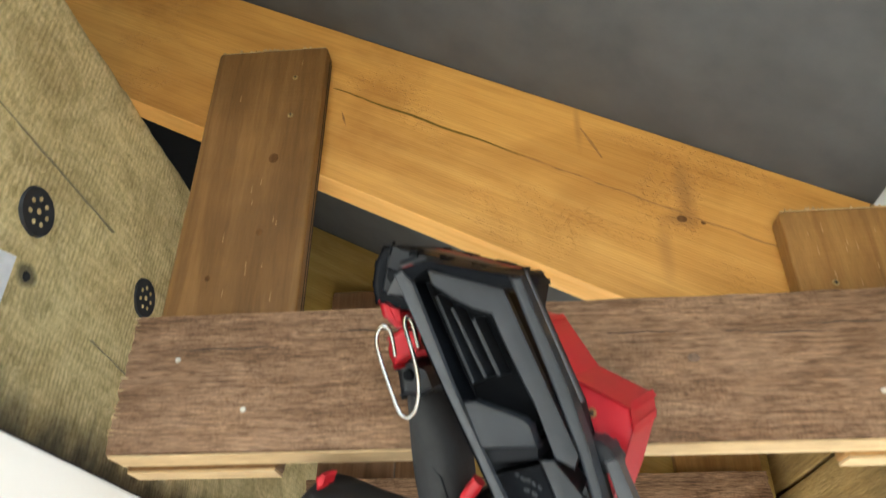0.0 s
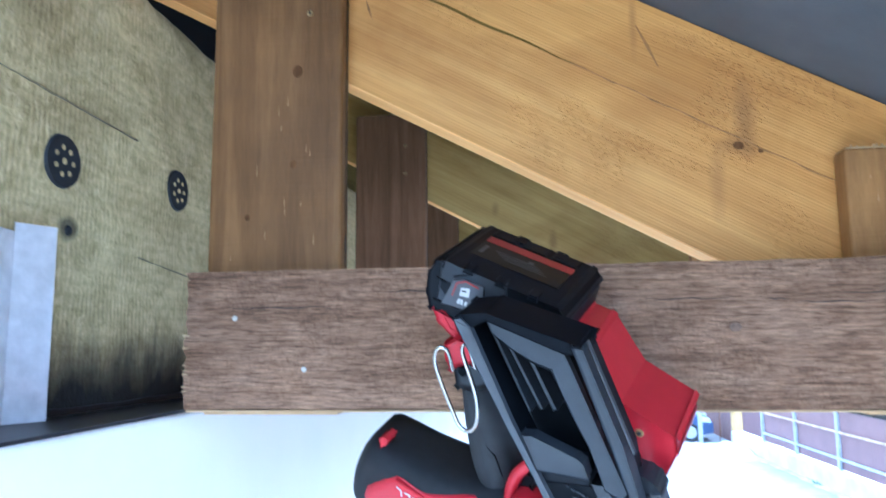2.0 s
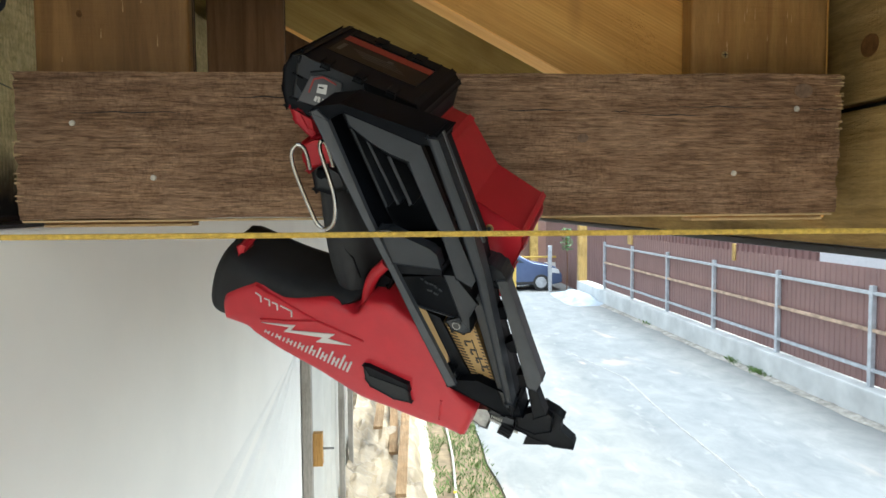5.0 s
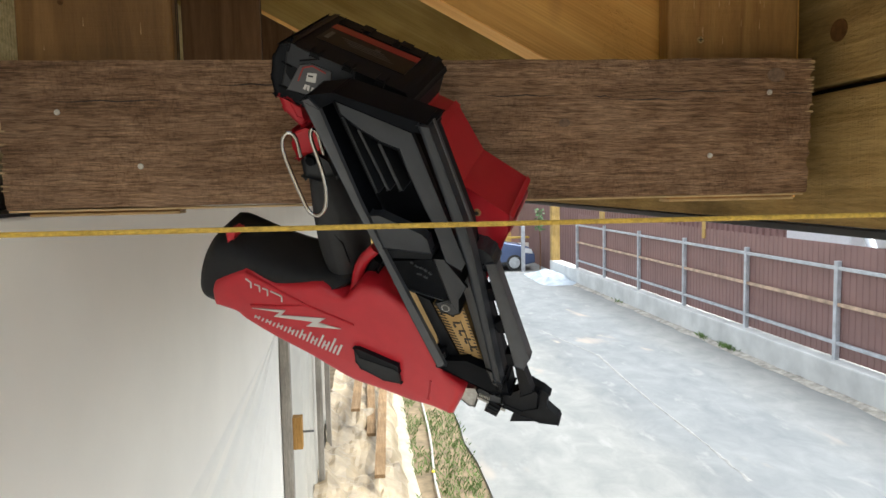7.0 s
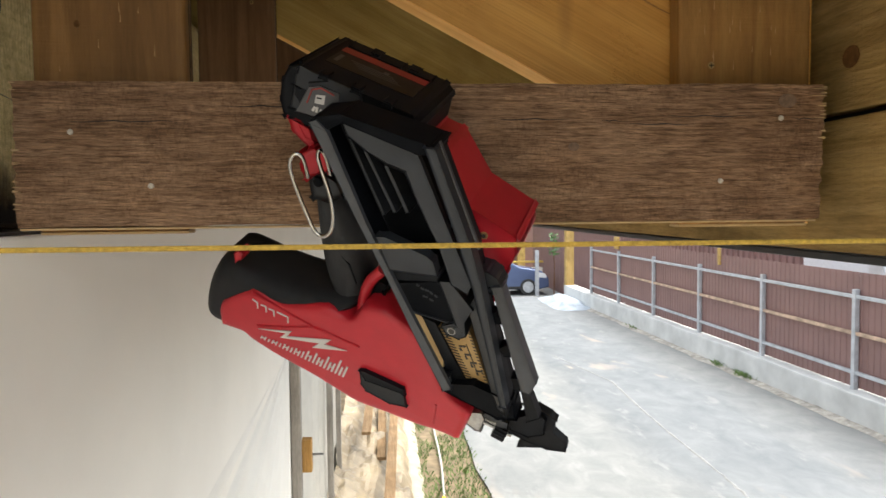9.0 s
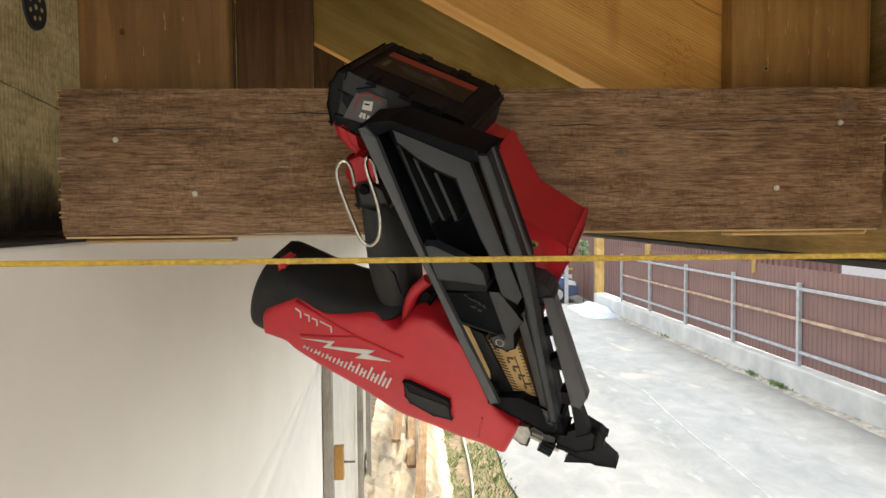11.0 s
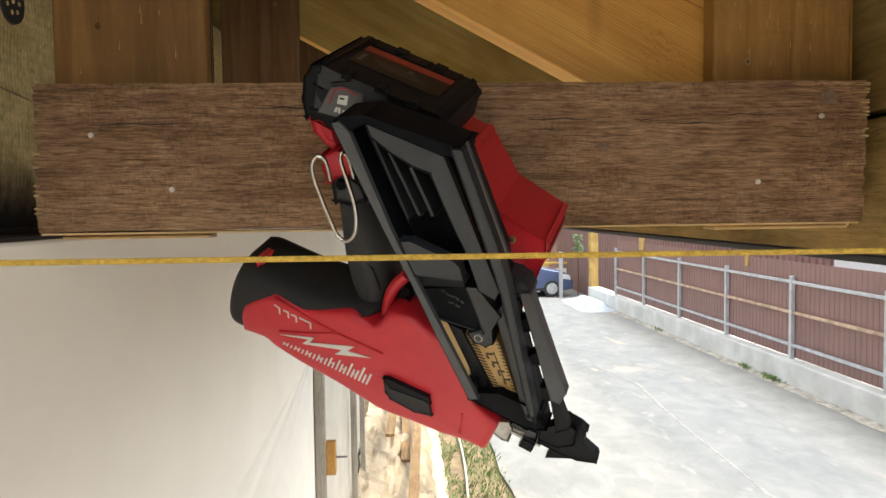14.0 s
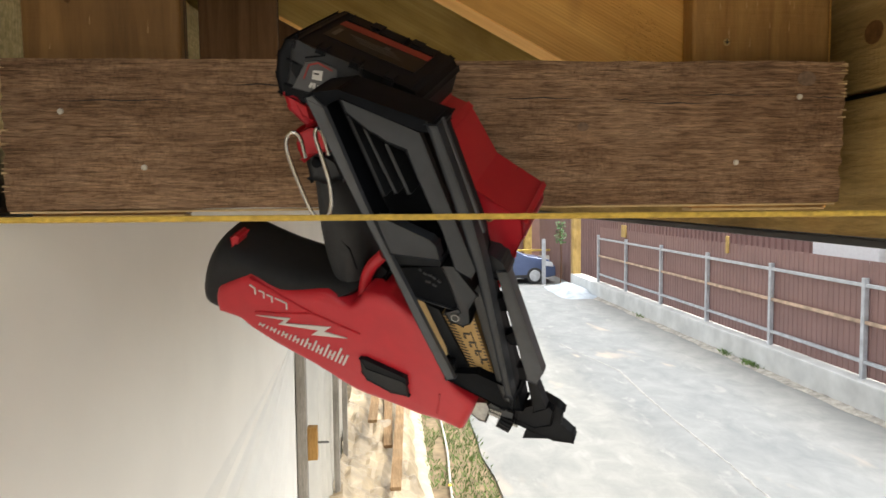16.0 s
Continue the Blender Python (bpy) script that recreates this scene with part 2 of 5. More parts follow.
M_YELLOWPOST = wood("yellow_pine_post_wood", (0.5, 0.3, 0.08), (0.6, 0.4, 0.14), (0.68, 0.48, 0.2), "z", 0.7)
M_KNOT = plain("knot_wood", (0.12, 0.056, 0.018), 0.7, vary=0.35, scale=120, spec=0.15)
M_MEMBRANE = plain("grey_roofing_membrane", (0.085, 0.089, 0.096), 0.7, vary=0.16, scale=14, bump=0.35, bscale=500)
# near-black for cracks and slots, and for void shade put into the colour
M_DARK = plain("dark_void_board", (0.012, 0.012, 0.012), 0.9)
M_BLACKPLATE = plain("black_dowel_plastic", (0.018, 0.02, 0.024), 0.55, vary=0.3, scale=80)
M_NAIL = plain("pale_nail_head", (0.55, 0.52, 0.46), 0.45, 0.4, 0.3, 300)
M_SCREW = plain("yellowish_screw_head", (0.36, 0.25, 0.10), 0.4, 0.6, 0.3, 400)
M_GALV = plain("galvanised_steel", (0.80, 0.80, 0.82), 0.35, 0.5, 0.12, 60)
M_STRING = plain("yellow_string", (0.40, 0.255, 0.035), 0.85, vary=0.3, scale=700, bump=0.8, bscale=1500)
M_WHITE = plain("white_plaster", (0.86, 0.82, 0.745), 0.8, vary=0.035, scale=3, bump=0.15, bscale=120)
M_FILM = plain("milky_plastic_film", (0.50, 0.475, 0.42), 0.35, vary=0.08, scale=7)
M_TARP = plain("crumpled_cream_film", (0.33, 0.26, 0.17), 0.4, vary=0.5, scale=3.2)
M_FENCE = plain("brown_corrugated_steel", (0.235, 0.135, 0.122), 0.5, vary=0.1, scale=3)
M_RAIL = plain("galvanised_rail", (0.50, 0.52, 0.55), 0.5, 0.3, 0.18, 9)
M_RUST = plain("rusty_rail", (0.50, 0.36, 0.26), 0.7, 0.1, 0.4, 6)
M_EARTH = plain("bare_earth", (0.20, 0.15, 0.09), 0.95, vary=0.4, scale=8, bump=0.6, bscale=40)
M_GRASS = plain("grass_blades", (0.12, 0.19, 0.05), 0.7, vary=0.45, scale=6)
M_LEAF = plain("bush_leaves", (0.05, 0.13, 0.03), 0.6, vary=0.4, scale=20)
M_GUTTER = plain("black_drip_edge", (0.02, 0.02, 0.022), 0.4, vary=0.2)
M_WHITEMETAL = plain("white_sheet_metal", (0.72, 0.74, 0.76), 0.45, vary=0.05)


def concrete_mat():
    m, nt, p = start_mat("stained_driveway_concrete", 0.85)
    big = noise_node(nt, 0.8, 6, (1.3, 0.7, 1), 0.5, 0.65)
    mid = noise_node(nt, 3.0, 6, (1, 0.7, 1), 0.5, 0.65)
    tc = nt.nodes.new("ShaderNodeTexCoord")
    split = nt.nodes.new("ShaderNodeSeparateXYZ")
    nt.links.new(tc.outputs["Object"], split.inputs[0])
    edge = nt.nodes.new("ShaderNodeMath")
    edge.operation = "MULTIPLY_ADD"
    edge.inputs[1].default_value = 1.3
    nt.links.new(big.outputs[0], edge.inputs[0])
    nt.links.new(split.outputs[0], edge.inputs[2])
    span = nt.nodes.new("ShaderNodeMapRange")
    span.inputs["From Min"].default_value, span.inputs["From Max"].default_value = 1.9, 6.4
    nt.links.new(edge.outputs[0], span.inputs["Value"])
    r = ramp_node(nt, [(0.34, (0.20, 0.20, 0.193)), (0.42, (0.15, 0.156, 0.16)), (0.50, (0.168, 0.175, 0.18)), (0.72, (0.175, 0.183, 0.19)), (0.9, (0.225, 0.225, 0.22))])
    nt.links.new(span.outputs[0], r.inputs[0])
    r2 = ramp_node(nt, [(0.32, (0.80, 0.82, 0.84)), (0.52, (1.0,) * 3), (0.70, (1.18, 1.17, 1.155))])
    nt.links.new(mid.outputs[0], r2.inputs[0])
    c = mix_node(nt, r.outputs[0], r2.outputs[0], 1.0, "MULTIPLY")
    dabs = noise_node(nt, 1.0, 4, (4.5, 1.8, 1), 0.3, 0.6)
    c = mix_node(nt, c, (0.27, 0.267, 0.255), shade_by(nt, dabs.outputs[0], [(0.60, (0,) * 3), (0.70, (0.5,) * 3)]))
    rusty = noise_node(nt, 1.0, 3, (1.3, 0.55, 1), 0.4)
    c = mix_node(nt, c, (0.42, 0.33, 0.25), shade_by(nt, rusty.outputs[0], [(0.64, (0,) * 3), (0.72, (0.5,) * 3)]))
    nt.links.new(c, p.inputs["Base Color"])
    nt.links.new(bump_node(nt, mid.outputs[0], 0.3, 0.01), p.inputs["Normal"])
    return m


def wool_mat():
    """Mineral wool board: yellow-grey fibre with patches of fine upright ribs."""
    m, nt, p = start_mat("mineral_wool", 0.95)
    fibre = noise_node(nt, 110, 6, (1, 1, 0.6), 1.0, 0.78)
    blot = noise_node(nt, 8, 6, (1, 1, 1.6), 1.2, 0.65)
    tc = nt.nodes.new("ShaderNodeTexCoord")
    ribs = nt.nodes.new("ShaderNodeTexWave")
    ribs.bands_direction = "Y"
    for key, v in (("Scale", 38.0), ("Distortion", 1.6), ("Detail", 3.0), ("Detail Scale", 3.0)):
        ribs.inputs[key].default_value = v
    nt.links.new(tc.outputs["Object"], ribs.inputs["Vector"])
    mask = noise_node(nt, 16, 3, (1, 0.8, 1.5), 0.6)
    r = ramp_node(nt, [(0.3, (0.50, 0.385, 0.15)), (0.5, (0.79, 0.635, 0.30)), (0.70, (0.95, 0.80, 0.44))])
    nt.links.new(fibre.outputs[0], r.inputs[0])
    r2 = ramp_node(nt, [(0.33, (0.70, 0.67, 0.61)), (0.56, (1, 1, 1))])
    nt.links.new(blot.outputs[0], r2.inputs[0])
    r3 = ramp_node(nt, [(0.15, (0.78, 0.76, 0.72)), (0.6, (1.0,) * 3)])
    nt.links.new(ribs.outputs[0], r3.inputs[0])
    mr = ramp_node(nt, [(0.38, (0.1,) * 3), (0.62, (1, 1, 1))])
    nt.links.new(mask.outputs[0], mr.inputs[0])
    c = mix_node(nt, r.outputs[0], r2.outputs[0], 1.0, "MULTIPLY")
    rows = wave_node(nt, "Z", (1, 0.6, 1), 22, 5.0, 0.8, 3)
    c = mix_node(nt, c, shade_by(nt, rows.outputs[0], [(0.1, (0.80, 0.78, 0.74)), (0.5, (1, 1, 1))]), 0.35, "MULTIPLY")
    c = mix_node(nt, c, mix_node(nt, c, r3.outputs[0], 1.0, "MULTIPLY"), mr.outputs[0])
    c = mix_node(nt, c, (0.03, 0.026, 0.02), shade_by(nt, near_spot(nt, -0.017, 2.812, 0.024, 0.018, 0.5, True), [(0.1, (0,) * 3), (0.5, (0.75,) * 3)]))
    # shade at the foot of the boards, darkened in the colour with an uneven edge
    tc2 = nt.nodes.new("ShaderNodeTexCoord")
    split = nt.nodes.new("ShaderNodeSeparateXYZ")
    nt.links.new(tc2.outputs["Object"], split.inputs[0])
    foot_noise = noise_node(nt, 1.0, 5, (12, 22, 7), 0.6, 0.65)
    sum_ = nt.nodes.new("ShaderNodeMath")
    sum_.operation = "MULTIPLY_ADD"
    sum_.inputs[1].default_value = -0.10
    nt.links.new(foot_noise.outputs[0], sum_.inputs[0])
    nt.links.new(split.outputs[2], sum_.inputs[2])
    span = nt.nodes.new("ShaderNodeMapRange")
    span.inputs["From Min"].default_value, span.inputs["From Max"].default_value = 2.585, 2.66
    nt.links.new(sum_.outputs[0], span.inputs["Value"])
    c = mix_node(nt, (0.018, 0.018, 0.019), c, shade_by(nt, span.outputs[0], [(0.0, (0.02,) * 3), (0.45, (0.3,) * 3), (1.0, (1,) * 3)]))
    nt.links.new(c, p.inputs["Base Color"])
    nrm = bump_node(nt, ribs.outputs[0], 0.3, 0.002)
    nrm = bump_node(nt, blot.outputs[0], 0.7, 0.014, nrm)
    nrm = bump_node(nt, fibre.outputs[0], 1.0, 0.005, nrm)
    nt.links.new(nrm, p.inputs["Normal"])
    return m


M_FOOTING = plain("pale_rough_concrete", (0.58, 0.58, 0.565), 0.9, vary=0.16, scale=2.5, bump=0.5, bscale=40)
M_CONC = concrete_mat()
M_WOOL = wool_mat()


# ---- mesh helpers ----
def part(name, bm, material, parent=None, label=""):
    """Links a bmesh as one mesh object, under a thing or a part."""
    me = bpy.data.meshes.new(name)
    bmesh.ops.recalc_face_normals(bm, faces=bm.faces)
    bm.to_mesh(me)
    bm.free()
    me.materials.append(material)
    ob = new(name, me)
    if parent is not None:
        ob.parent = parent
    if label:
        ob["label"] = label
    return ob


def thing(name, label, category, group="", kind=""):
    return tagged(new(name), label, category, group, kind)


def smooth(ob, angle=40):
    me = ob.data
    me.polygons.foreach_set("use_smooth", [True] * len(me.polygons))
    me.set_sharp_from_angle(angle=radians(angle))
    return ob


def box_bm(lo, hi, bevel=0.002, segs=2):
    bm = bmesh.new()
    bmesh.ops.create_cube(bm, size=1)
    for v in bm.verts:
        v.co = Vector([(l + h) / 2 + c * (h - l) for l, h, c in zip(lo, hi, v.co)])
    if bevel:
        bmesh.ops.bevel(bm, geom=bm.edges[:], offset=bevel, segments=segs, affect="EDGES", profile=0.6)
    return bm


def prism_bm(poly, c0, c1, m=None, bevel=0.0, segs=2, taper=1.0):
    """A polygon in the plane (a, b), drawn out from c0 to c1; m turns it into place. taper: scale of the far side."""
    bm = bmesh.new()
    ca, cb = sum(p[0] for p in poly) / len(poly), sum(p[1] for p in poly) / len(poly)
    low = [bm.verts.new((a, b, c0)) for a, b in poly]
    top = [bm.verts.new((ca + (a - ca) * taper, cb + (b - cb) * taper, c1)) for a, b in poly]
    bm.faces.new(low[::-1])
    bm.faces.new(top)
    for i in range(len(poly)):
        j = (i + 1) % len(poly)
        bm.faces.new((low[i], low[j], top[j], top[i]))
    bmesh.ops.recalc_face_normals(bm, faces=bm.faces)
    if bevel:
        bmesh.ops.bevel(bm, geom=bm.edges[:], offset=bevel, segments=segs, affect="EDGES", profile=0.6, clamp_overlap=True)
    if m is not None:
        bm.transform(m)
    return bm


def tube_bm(points, radius, sides=8, closed=False):
    """A round rod along points."""
    bm = bmesh.new()
    pts = [Vector(p) for p in points]
    rings, n = [], len(pts)
    side = None
    for i, p in enumerate(pts):
        a = pts[(i - 1) % n] if closed or i else p
        b = pts[(i + 1) % n] if closed or i < n - 1 else p
        d = (b - a).normalized()
        if side is None:
            side = d.orthogonal().normalized()
        side = (side - d * side.dot(d)).normalized()
        up = d.cross(side)
        rings.append([bm.verts.new(p + radius * (math.cos(k * math.tau / sides) * side + math.sin(k * math.tau / sides) * up)) for k in range(sides)])
    for i in range(n if closed else n - 1):
        a, b = rings[i], rings[(i + 1) % n]
        for k in range(sides):
            bm.faces.new((a[k], a[(k + 1) % sides], b[(k + 1) % sides], b[k]))
    if not closed:
        bm.faces.new(rings[0][::-1])
        bm.faces.new(rings[-1])
    return bm


def disc_bm(centre, normal, radius, depth, sides=24, bevel=0.0):
    bm = bmesh.new()
    bmesh.ops.create_cone(bm, cap_ends=True, segments=sides, radius1=radius, radius2=radius - bevel, depth=depth)
    q = Vector(normal).to_track_quat("Z", "Y").to_matrix().to_4x4()
    bm.transform(Matrix.Translation(Vector(centre) + Vector(normal).normalized() * depth / 2) @ q)
    return bm


XZ = Matrix(((1, 0, 0, 0), (0, 0, 1, 0), (0, 1, 0, 0), (0, 0, 0, 1)))  # (a, b, c) -> (x=a, y=c, z=b)
rng = random.Random(4)

# ---- large structure ----
GROUND = 0.15
SLOPE = -0.537


def roof_z(x):
    return 3.343 + SLOPE * x


def under_z(x):
    return 3.0805 + SLOPE * x


def ground_height(y):
    return GROUND - 0.65 * max(0.0, min(1.0, (y - 18.8) / 5.5))


def build_ground():
    bm = bmesh.new()
    xs = [-300, -60, -20, -6, -2, 0, 2, 4, 6, 8, 12, 20, 60, 300]
    ys = [-300, -60, -15, -4, 0, 4, 8, 12, 16, 18.8, 20, 21.5, 23, 24.3, 26, 30, 40, 80, 300, 900]
    rows = [[bm.verts.new((x, y, ground_height(y) - 0.03)) for x in xs] for y in ys]
    for a, b in zip(rows, rows[1:]):
        for i in range(len(xs) - 1):
            bm.faces.new((a[i], a[i + 1], b[i + 1], b[i]))
    tagged(part("ground", bm, M_EARTH), "bare brown earth around the house", "ground", kind="structure")
    bm = bmesh.new()
    edge = lambda y: 1.27 + 0.03 * math.sin(y * 1.7) + 0.015 * math.sin(y * 5)
    ys = [-6 + 0.5 * i for i in range(51)] + [20, 21.5, 23, 24.3, 27]
    rows = []
    for y in ys:
        z = ground_height(y)
        rows.append([bm.verts.new((edge(y), y, z - 0.05)), bm.verts.new((edge(y), y, z)), bm.verts.new((3.4, y, z + 0.012)), bm.verts.new((5.66 if y < 18.7 else 12, y, z)), bm.verts.new((5.66 if y < 18.7 else 12, y, z - 0.05))])
    for a, b in zip(rows, rows[1:]):
        for i in range(4):
            bm.faces.new((a[i], a[i + 1], b[i + 1], b[i]))
    tagged(part("driveway", bm, M_CONC), "pale grey stained concrete driveway beside the house", "driveway", kind="structure")


build_ground()


def build_house():
    # white lower wall; the black strip on its ledge stands in for shade
    bm = box_bm((-0.42, -2.8, GROUND - 0.03), (-0.025, 2.25, 2.611), 0.004)
    tagged(part("wall_lower", bm, M_WHITE), "smooth white lower house wall below the insulation", "wall", kind="structure")
    bm = box_bm((-0.127, -2.8, 2.611), (-0.032, 2.25, 2.6145), 0.0)
    tagged(part("wall_ledge", bm, M_GUTTER), "black strip standing in for shade on top of the white wall", "ledge", kind="structure")
    bm = box_bm((-0.62, -2.8, 2.615), (-0.225, 6.2, 3.06), 0.0)
    tagged(part("wall_core", bm, M_DARK), "dark masonry behind the insulation", "wall", kind="structure")
    bm = box_bm((-0.62, 2.25, GROUND - 0.03), (-0.2, 6.2, 2.615), 0.0)
    tagged(part("wall_far", bm, M_WHITE), "pale house wall behind hanging film", "wall", kind="structure")
    bm = box_bm((-0.42, 2.2505, 2.07), (-0.026, 6.2, 2.611), 0.003)
    tagged(part("wall_upper_far", bm, M_WHITE), "smooth white house wall above the hanging film", "wall", kind="structure")
    # added black sheet; the attic's darkness is put into its colour
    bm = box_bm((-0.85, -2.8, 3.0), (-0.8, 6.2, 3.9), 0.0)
    tagged(part("attic_closure", bm, M_DARK), "black sheet standing in for the unlit attic above the wall", "wall", kind="structure")
    # insulation: a thick slab with a ragged top and a soft face
    bm = bmesh.new()
    ny, nz = 220, 48
    front = []
    for i in range(ny + 1):
        y = -1.6 + i * 0.0175
        top = 3.152 + 0.006 * noise.noise((y * 9, 0, 3)) + 0.012 * max(0, -0.02 - y) + 0.005 * noise.noise((y * 30, 1, 0))
        col = []
        for k in range(nz + 1):
            z = 2.617 + (top - 2.617) * k / nz
            x = -0.130 - 0.045 * (y - 0.1) * 0.25 + 0.0025 * noise.noise((y * 14, z * 14, 0)) + 0.0015 * noise.noise((y * 55, z * 55, 5))
            if k == nz:
                x -= 0.006
            col.append(bm.verts.new((x, y, z)))
        front.append(col)
    for a, b in zip(front, front[1:]):
        for k in range(nz):
            bm.faces.new((a[k], b[k], b[k + 1], a[k + 1]))
    backs = [(bm.verts.new((-0.235, c[-1].co.y, c[-1].co.z - 0.004)), c) for c in front]
    for (p, a), (q, b) in zip(backs, backs[1:]):
        bm.faces.new((a[-1], b[-1], q, p))
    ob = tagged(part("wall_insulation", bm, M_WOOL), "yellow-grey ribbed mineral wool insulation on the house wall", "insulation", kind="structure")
    return smooth(ob, 60)


build_house()


def build_membrane():
    """Grey sheet on top of the rafters, slightly slack between them."""
    bm = bmesh.new()
    nx, ny = 24, 60
    rows = []
    for j in range(ny + 1):
        y = -0.8 + j * 7.0 / ny
        row = []
        for i in range(nx + 1):
            x = -0.9 + 1.715 * i / nx
            sag = 0.004 * noise.noise((x * 3, y * 3, 1))
            row.append(bm.verts.new((x, y, roof_z(x) + 0.002 + sag * min(1, abs(((y - 0.09 + 0.35) % 0.703) - 0.35) * 8))))
        rows.append(row)
    for a, b in zip(rows, rows[1:]):
        for i in range(nx):
            bm.faces.new((a[i], a[i + 1], b[i + 1], b[i]))
    geo = bmesh.ops.extrude_face_region(bm, geom=bm.faces[:])["geom"]
    for v in geo:
        if isinstance(v, bmesh.types.BMVert):
            v.co.z += 0.004
    smooth(tagged(part("roof_membrane", bm, M_MEMBRANE), "dark grey roofing membrane stretched over the rafters", "membrane", kind="structure"), 50)


build_membrane()


def build_roof_sheet():
    """Light metal roofing above the membrane, reaching past the fascia."""
    bm = prism_bm([(-0.95, roof_z(-0.95) + 0.05), (1.0, roof_z(1.0) + 0.05), (1.0, roof_z(1.0) + 0.053), (-0.95, roof_z(-0.95) + 0.053)], -0.8, 6.2, XZ)
    tagged(part("roof_sheet", bm, M_WHITEMETAL), "light grey sheet metal roofing past the fascia", "roof", kind="structure")


build_roof_sheet()


def build_fascia():
    fascia = thing("fascia", "rough two-board wooden fascia with a dark gap and black drip edge", "fascia", kind="structure")
    part("upper_board", box_bm((0.872, -0.7, 2.738), (0.897, 6.2, 2.886), 0.003), M_FASCIA, fascia)
    part("lower_board", box_bm((0.870, -0.7, 2.582), (0.895, 6.2, 2.730), 0.003), M_FASCIA, fascia)
    # black strip added behind the boards; its colour gives the gap its shade
    part("backing", box_bm((0.8975, -0.7, 2.70), (0.902, 6.2, 2.77), 0.0), M_DARK, fascia, "black strip added behind the gap for its shade")
    for y, z, a in ((0.0, 2.795, 0.012), (0.9, 2.66, 0.010), (-0.12, 2.85, 0.007)):
        bm = disc_bm((0, 0, 0), (0, 0, 1), 1.0, 0.0006, 18)
        bm.transform(Matrix.Translation((0.8716 if z > 2.735 else 0.8696, y, z)) @ Matrix.Rotation(radians(-90), 4, "Y") @ Matrix.Diagonal((a, a * 1.2, 1, 1)))
        part("knot", bm, M_KNOT, fascia, "brown knot")
    part("drip_edge", box_bm((0.868, -0.7, 2.572), (0.925, 6.2, 2.5805), 0.001), M_GUTTER, fascia, "black metal drip edge")
    part("white_lip", box_bm((0.925, -0.7, 2.5695), (0.931, 6.2, 2.573), 0.0), M_WHITEMETAL, fascia, "thin white metal lip")


build_fascia()

# ---- eave framing ----
def jag_board(x0, x1, z0, z1, seed):
    """Outline of a rough-sawn board with splintered saw-cut ends."""
    r = random.Random(seed)
    right = [(x1 + 0.003 * (z - z0) / (z1 - z0) + r.uniform(-0.0035, 0.001), z) for z in [z0 + (z1 - z0) * k / 24 for k in range(25)]]
    left = [(x0 + r.uniform(-0.001, 0.0035), z) for z in [z1 - (z1 - z0) * k / 24 for k in range(25)]]
    low = [(x0 + (x1 - x0) * k / 30, z0 + r.uniform(-0.0008, 0.0012)) for k in range(1, 30)]
    top = [(x1 - (x1 - x0) * k / 30, z1 + r.uniform(-0.0012, 0.0008)) for k in range(1, 30)]
    return low + right + top + left


def build_front_board():
    b = thing("cross_board", "rough-sawn weathered brown board with splintered ends, nailed across the posts", "board", "eave cross boards")
    part("plank", prism_bm(jag_board(0.0, 0.84, 2.62, 2.765, 3), 0.0, 0.037, XZ), M_BOARD, b)
    for k, (x, z) in enumerate(((0.056, 2.715), (0.132, 2.661), (0.793, 2.729), (0.726, 2.662))):
        part("nail", disc_bm((x, 0.0015, z), (0, -1, 0), 0.0035, 0.003, 12, 0.001), M_NAIL, b, "pale flat nail head")
    part("bottom_edge", box_bm((0.004, 0.001, 2.6175), (0.835, 0.036, 2.6195), 0.0005), M_CUT, b, "light freshly cut lower edge")
    for x0, x1, z in ((0.467, 0.567, 2.7275), (0.594, 0.617, 2.7262), (0.667, 0.764, 2.7310), (0.804, 0.838, 2.7285), (0.20, 0.30, 2.7405), (0.05, 0.16, 2.7255), (0.36, 0.42, 2.7445), (0.62, 0.70, 2.7225)):
        n = 7
        up = [(x0 + (x1 - x0) * i / n, z + 0.0008 * math.sin(i * 2.1 + x0 * 40) + 0.0006 * math.sin(math.pi * i / n)) for i in range(n + 1)]
        dn = [(x, zz - 0.0011 * math.sin(math.pi * max(0.06, min(0.94, i / n)))) for i, (x, zz) in enumerate(up)]
        part("crack", prism_bm(up + dn[::-1], -0.0003, 0.004, XZ), M_DARK, b, "thin dark crack")
    for x, z, a in ((0.800, 2.7475, 0.010), (0.565, 2.699, 0.006)):
        bm = disc_bm((0, 0, 0), (0, 0, 1), 1.0, 0.0006, 18)
        bm.transform(Matrix.Translation((x, -0.0003, z)) @ Matrix.Rotation(radians(90), 4, "X") @ Matrix.Diagonal((a, a * 0.75, 1, 1)))
        part("knot", bm, M_BOARDKNOT, b, "dark weathered knot")
    sp = random.Random(8)
    for k in range(26):
        end = k % 2
        z = sp.uniform(2.70, 2.763) if end else sp.uniform(2.63, 2.763)
        x = 0.8395 + 0.003 * (z - 2.62) / 0.145 if end else 0.001
        ln, h = sp.uniform(0.004, 0.020 if end else 0.008), sp.uniform(0.0008, 0.0022)
        d = -1 if end else 1
        part("splinter", prism_bm([(x - d * 0.002, z), (x + d * ln, z + h * 0.3), (x - d * 0.001, z + h)], -0.0012, 0.003, XZ), M_CUT, b, "pale torn splinter")
    return b


M_BOARDKNOT = plain("weathered_knot", (0.15, 0.095, 0.06), 0.8, vary=0.3, scale=200)
front_board = build_front_board()


M_SCRATCH = plain("scratched_bare_wood", (0.42, 0.25, 0.11), 0.8, vary=0.2, scale=200)


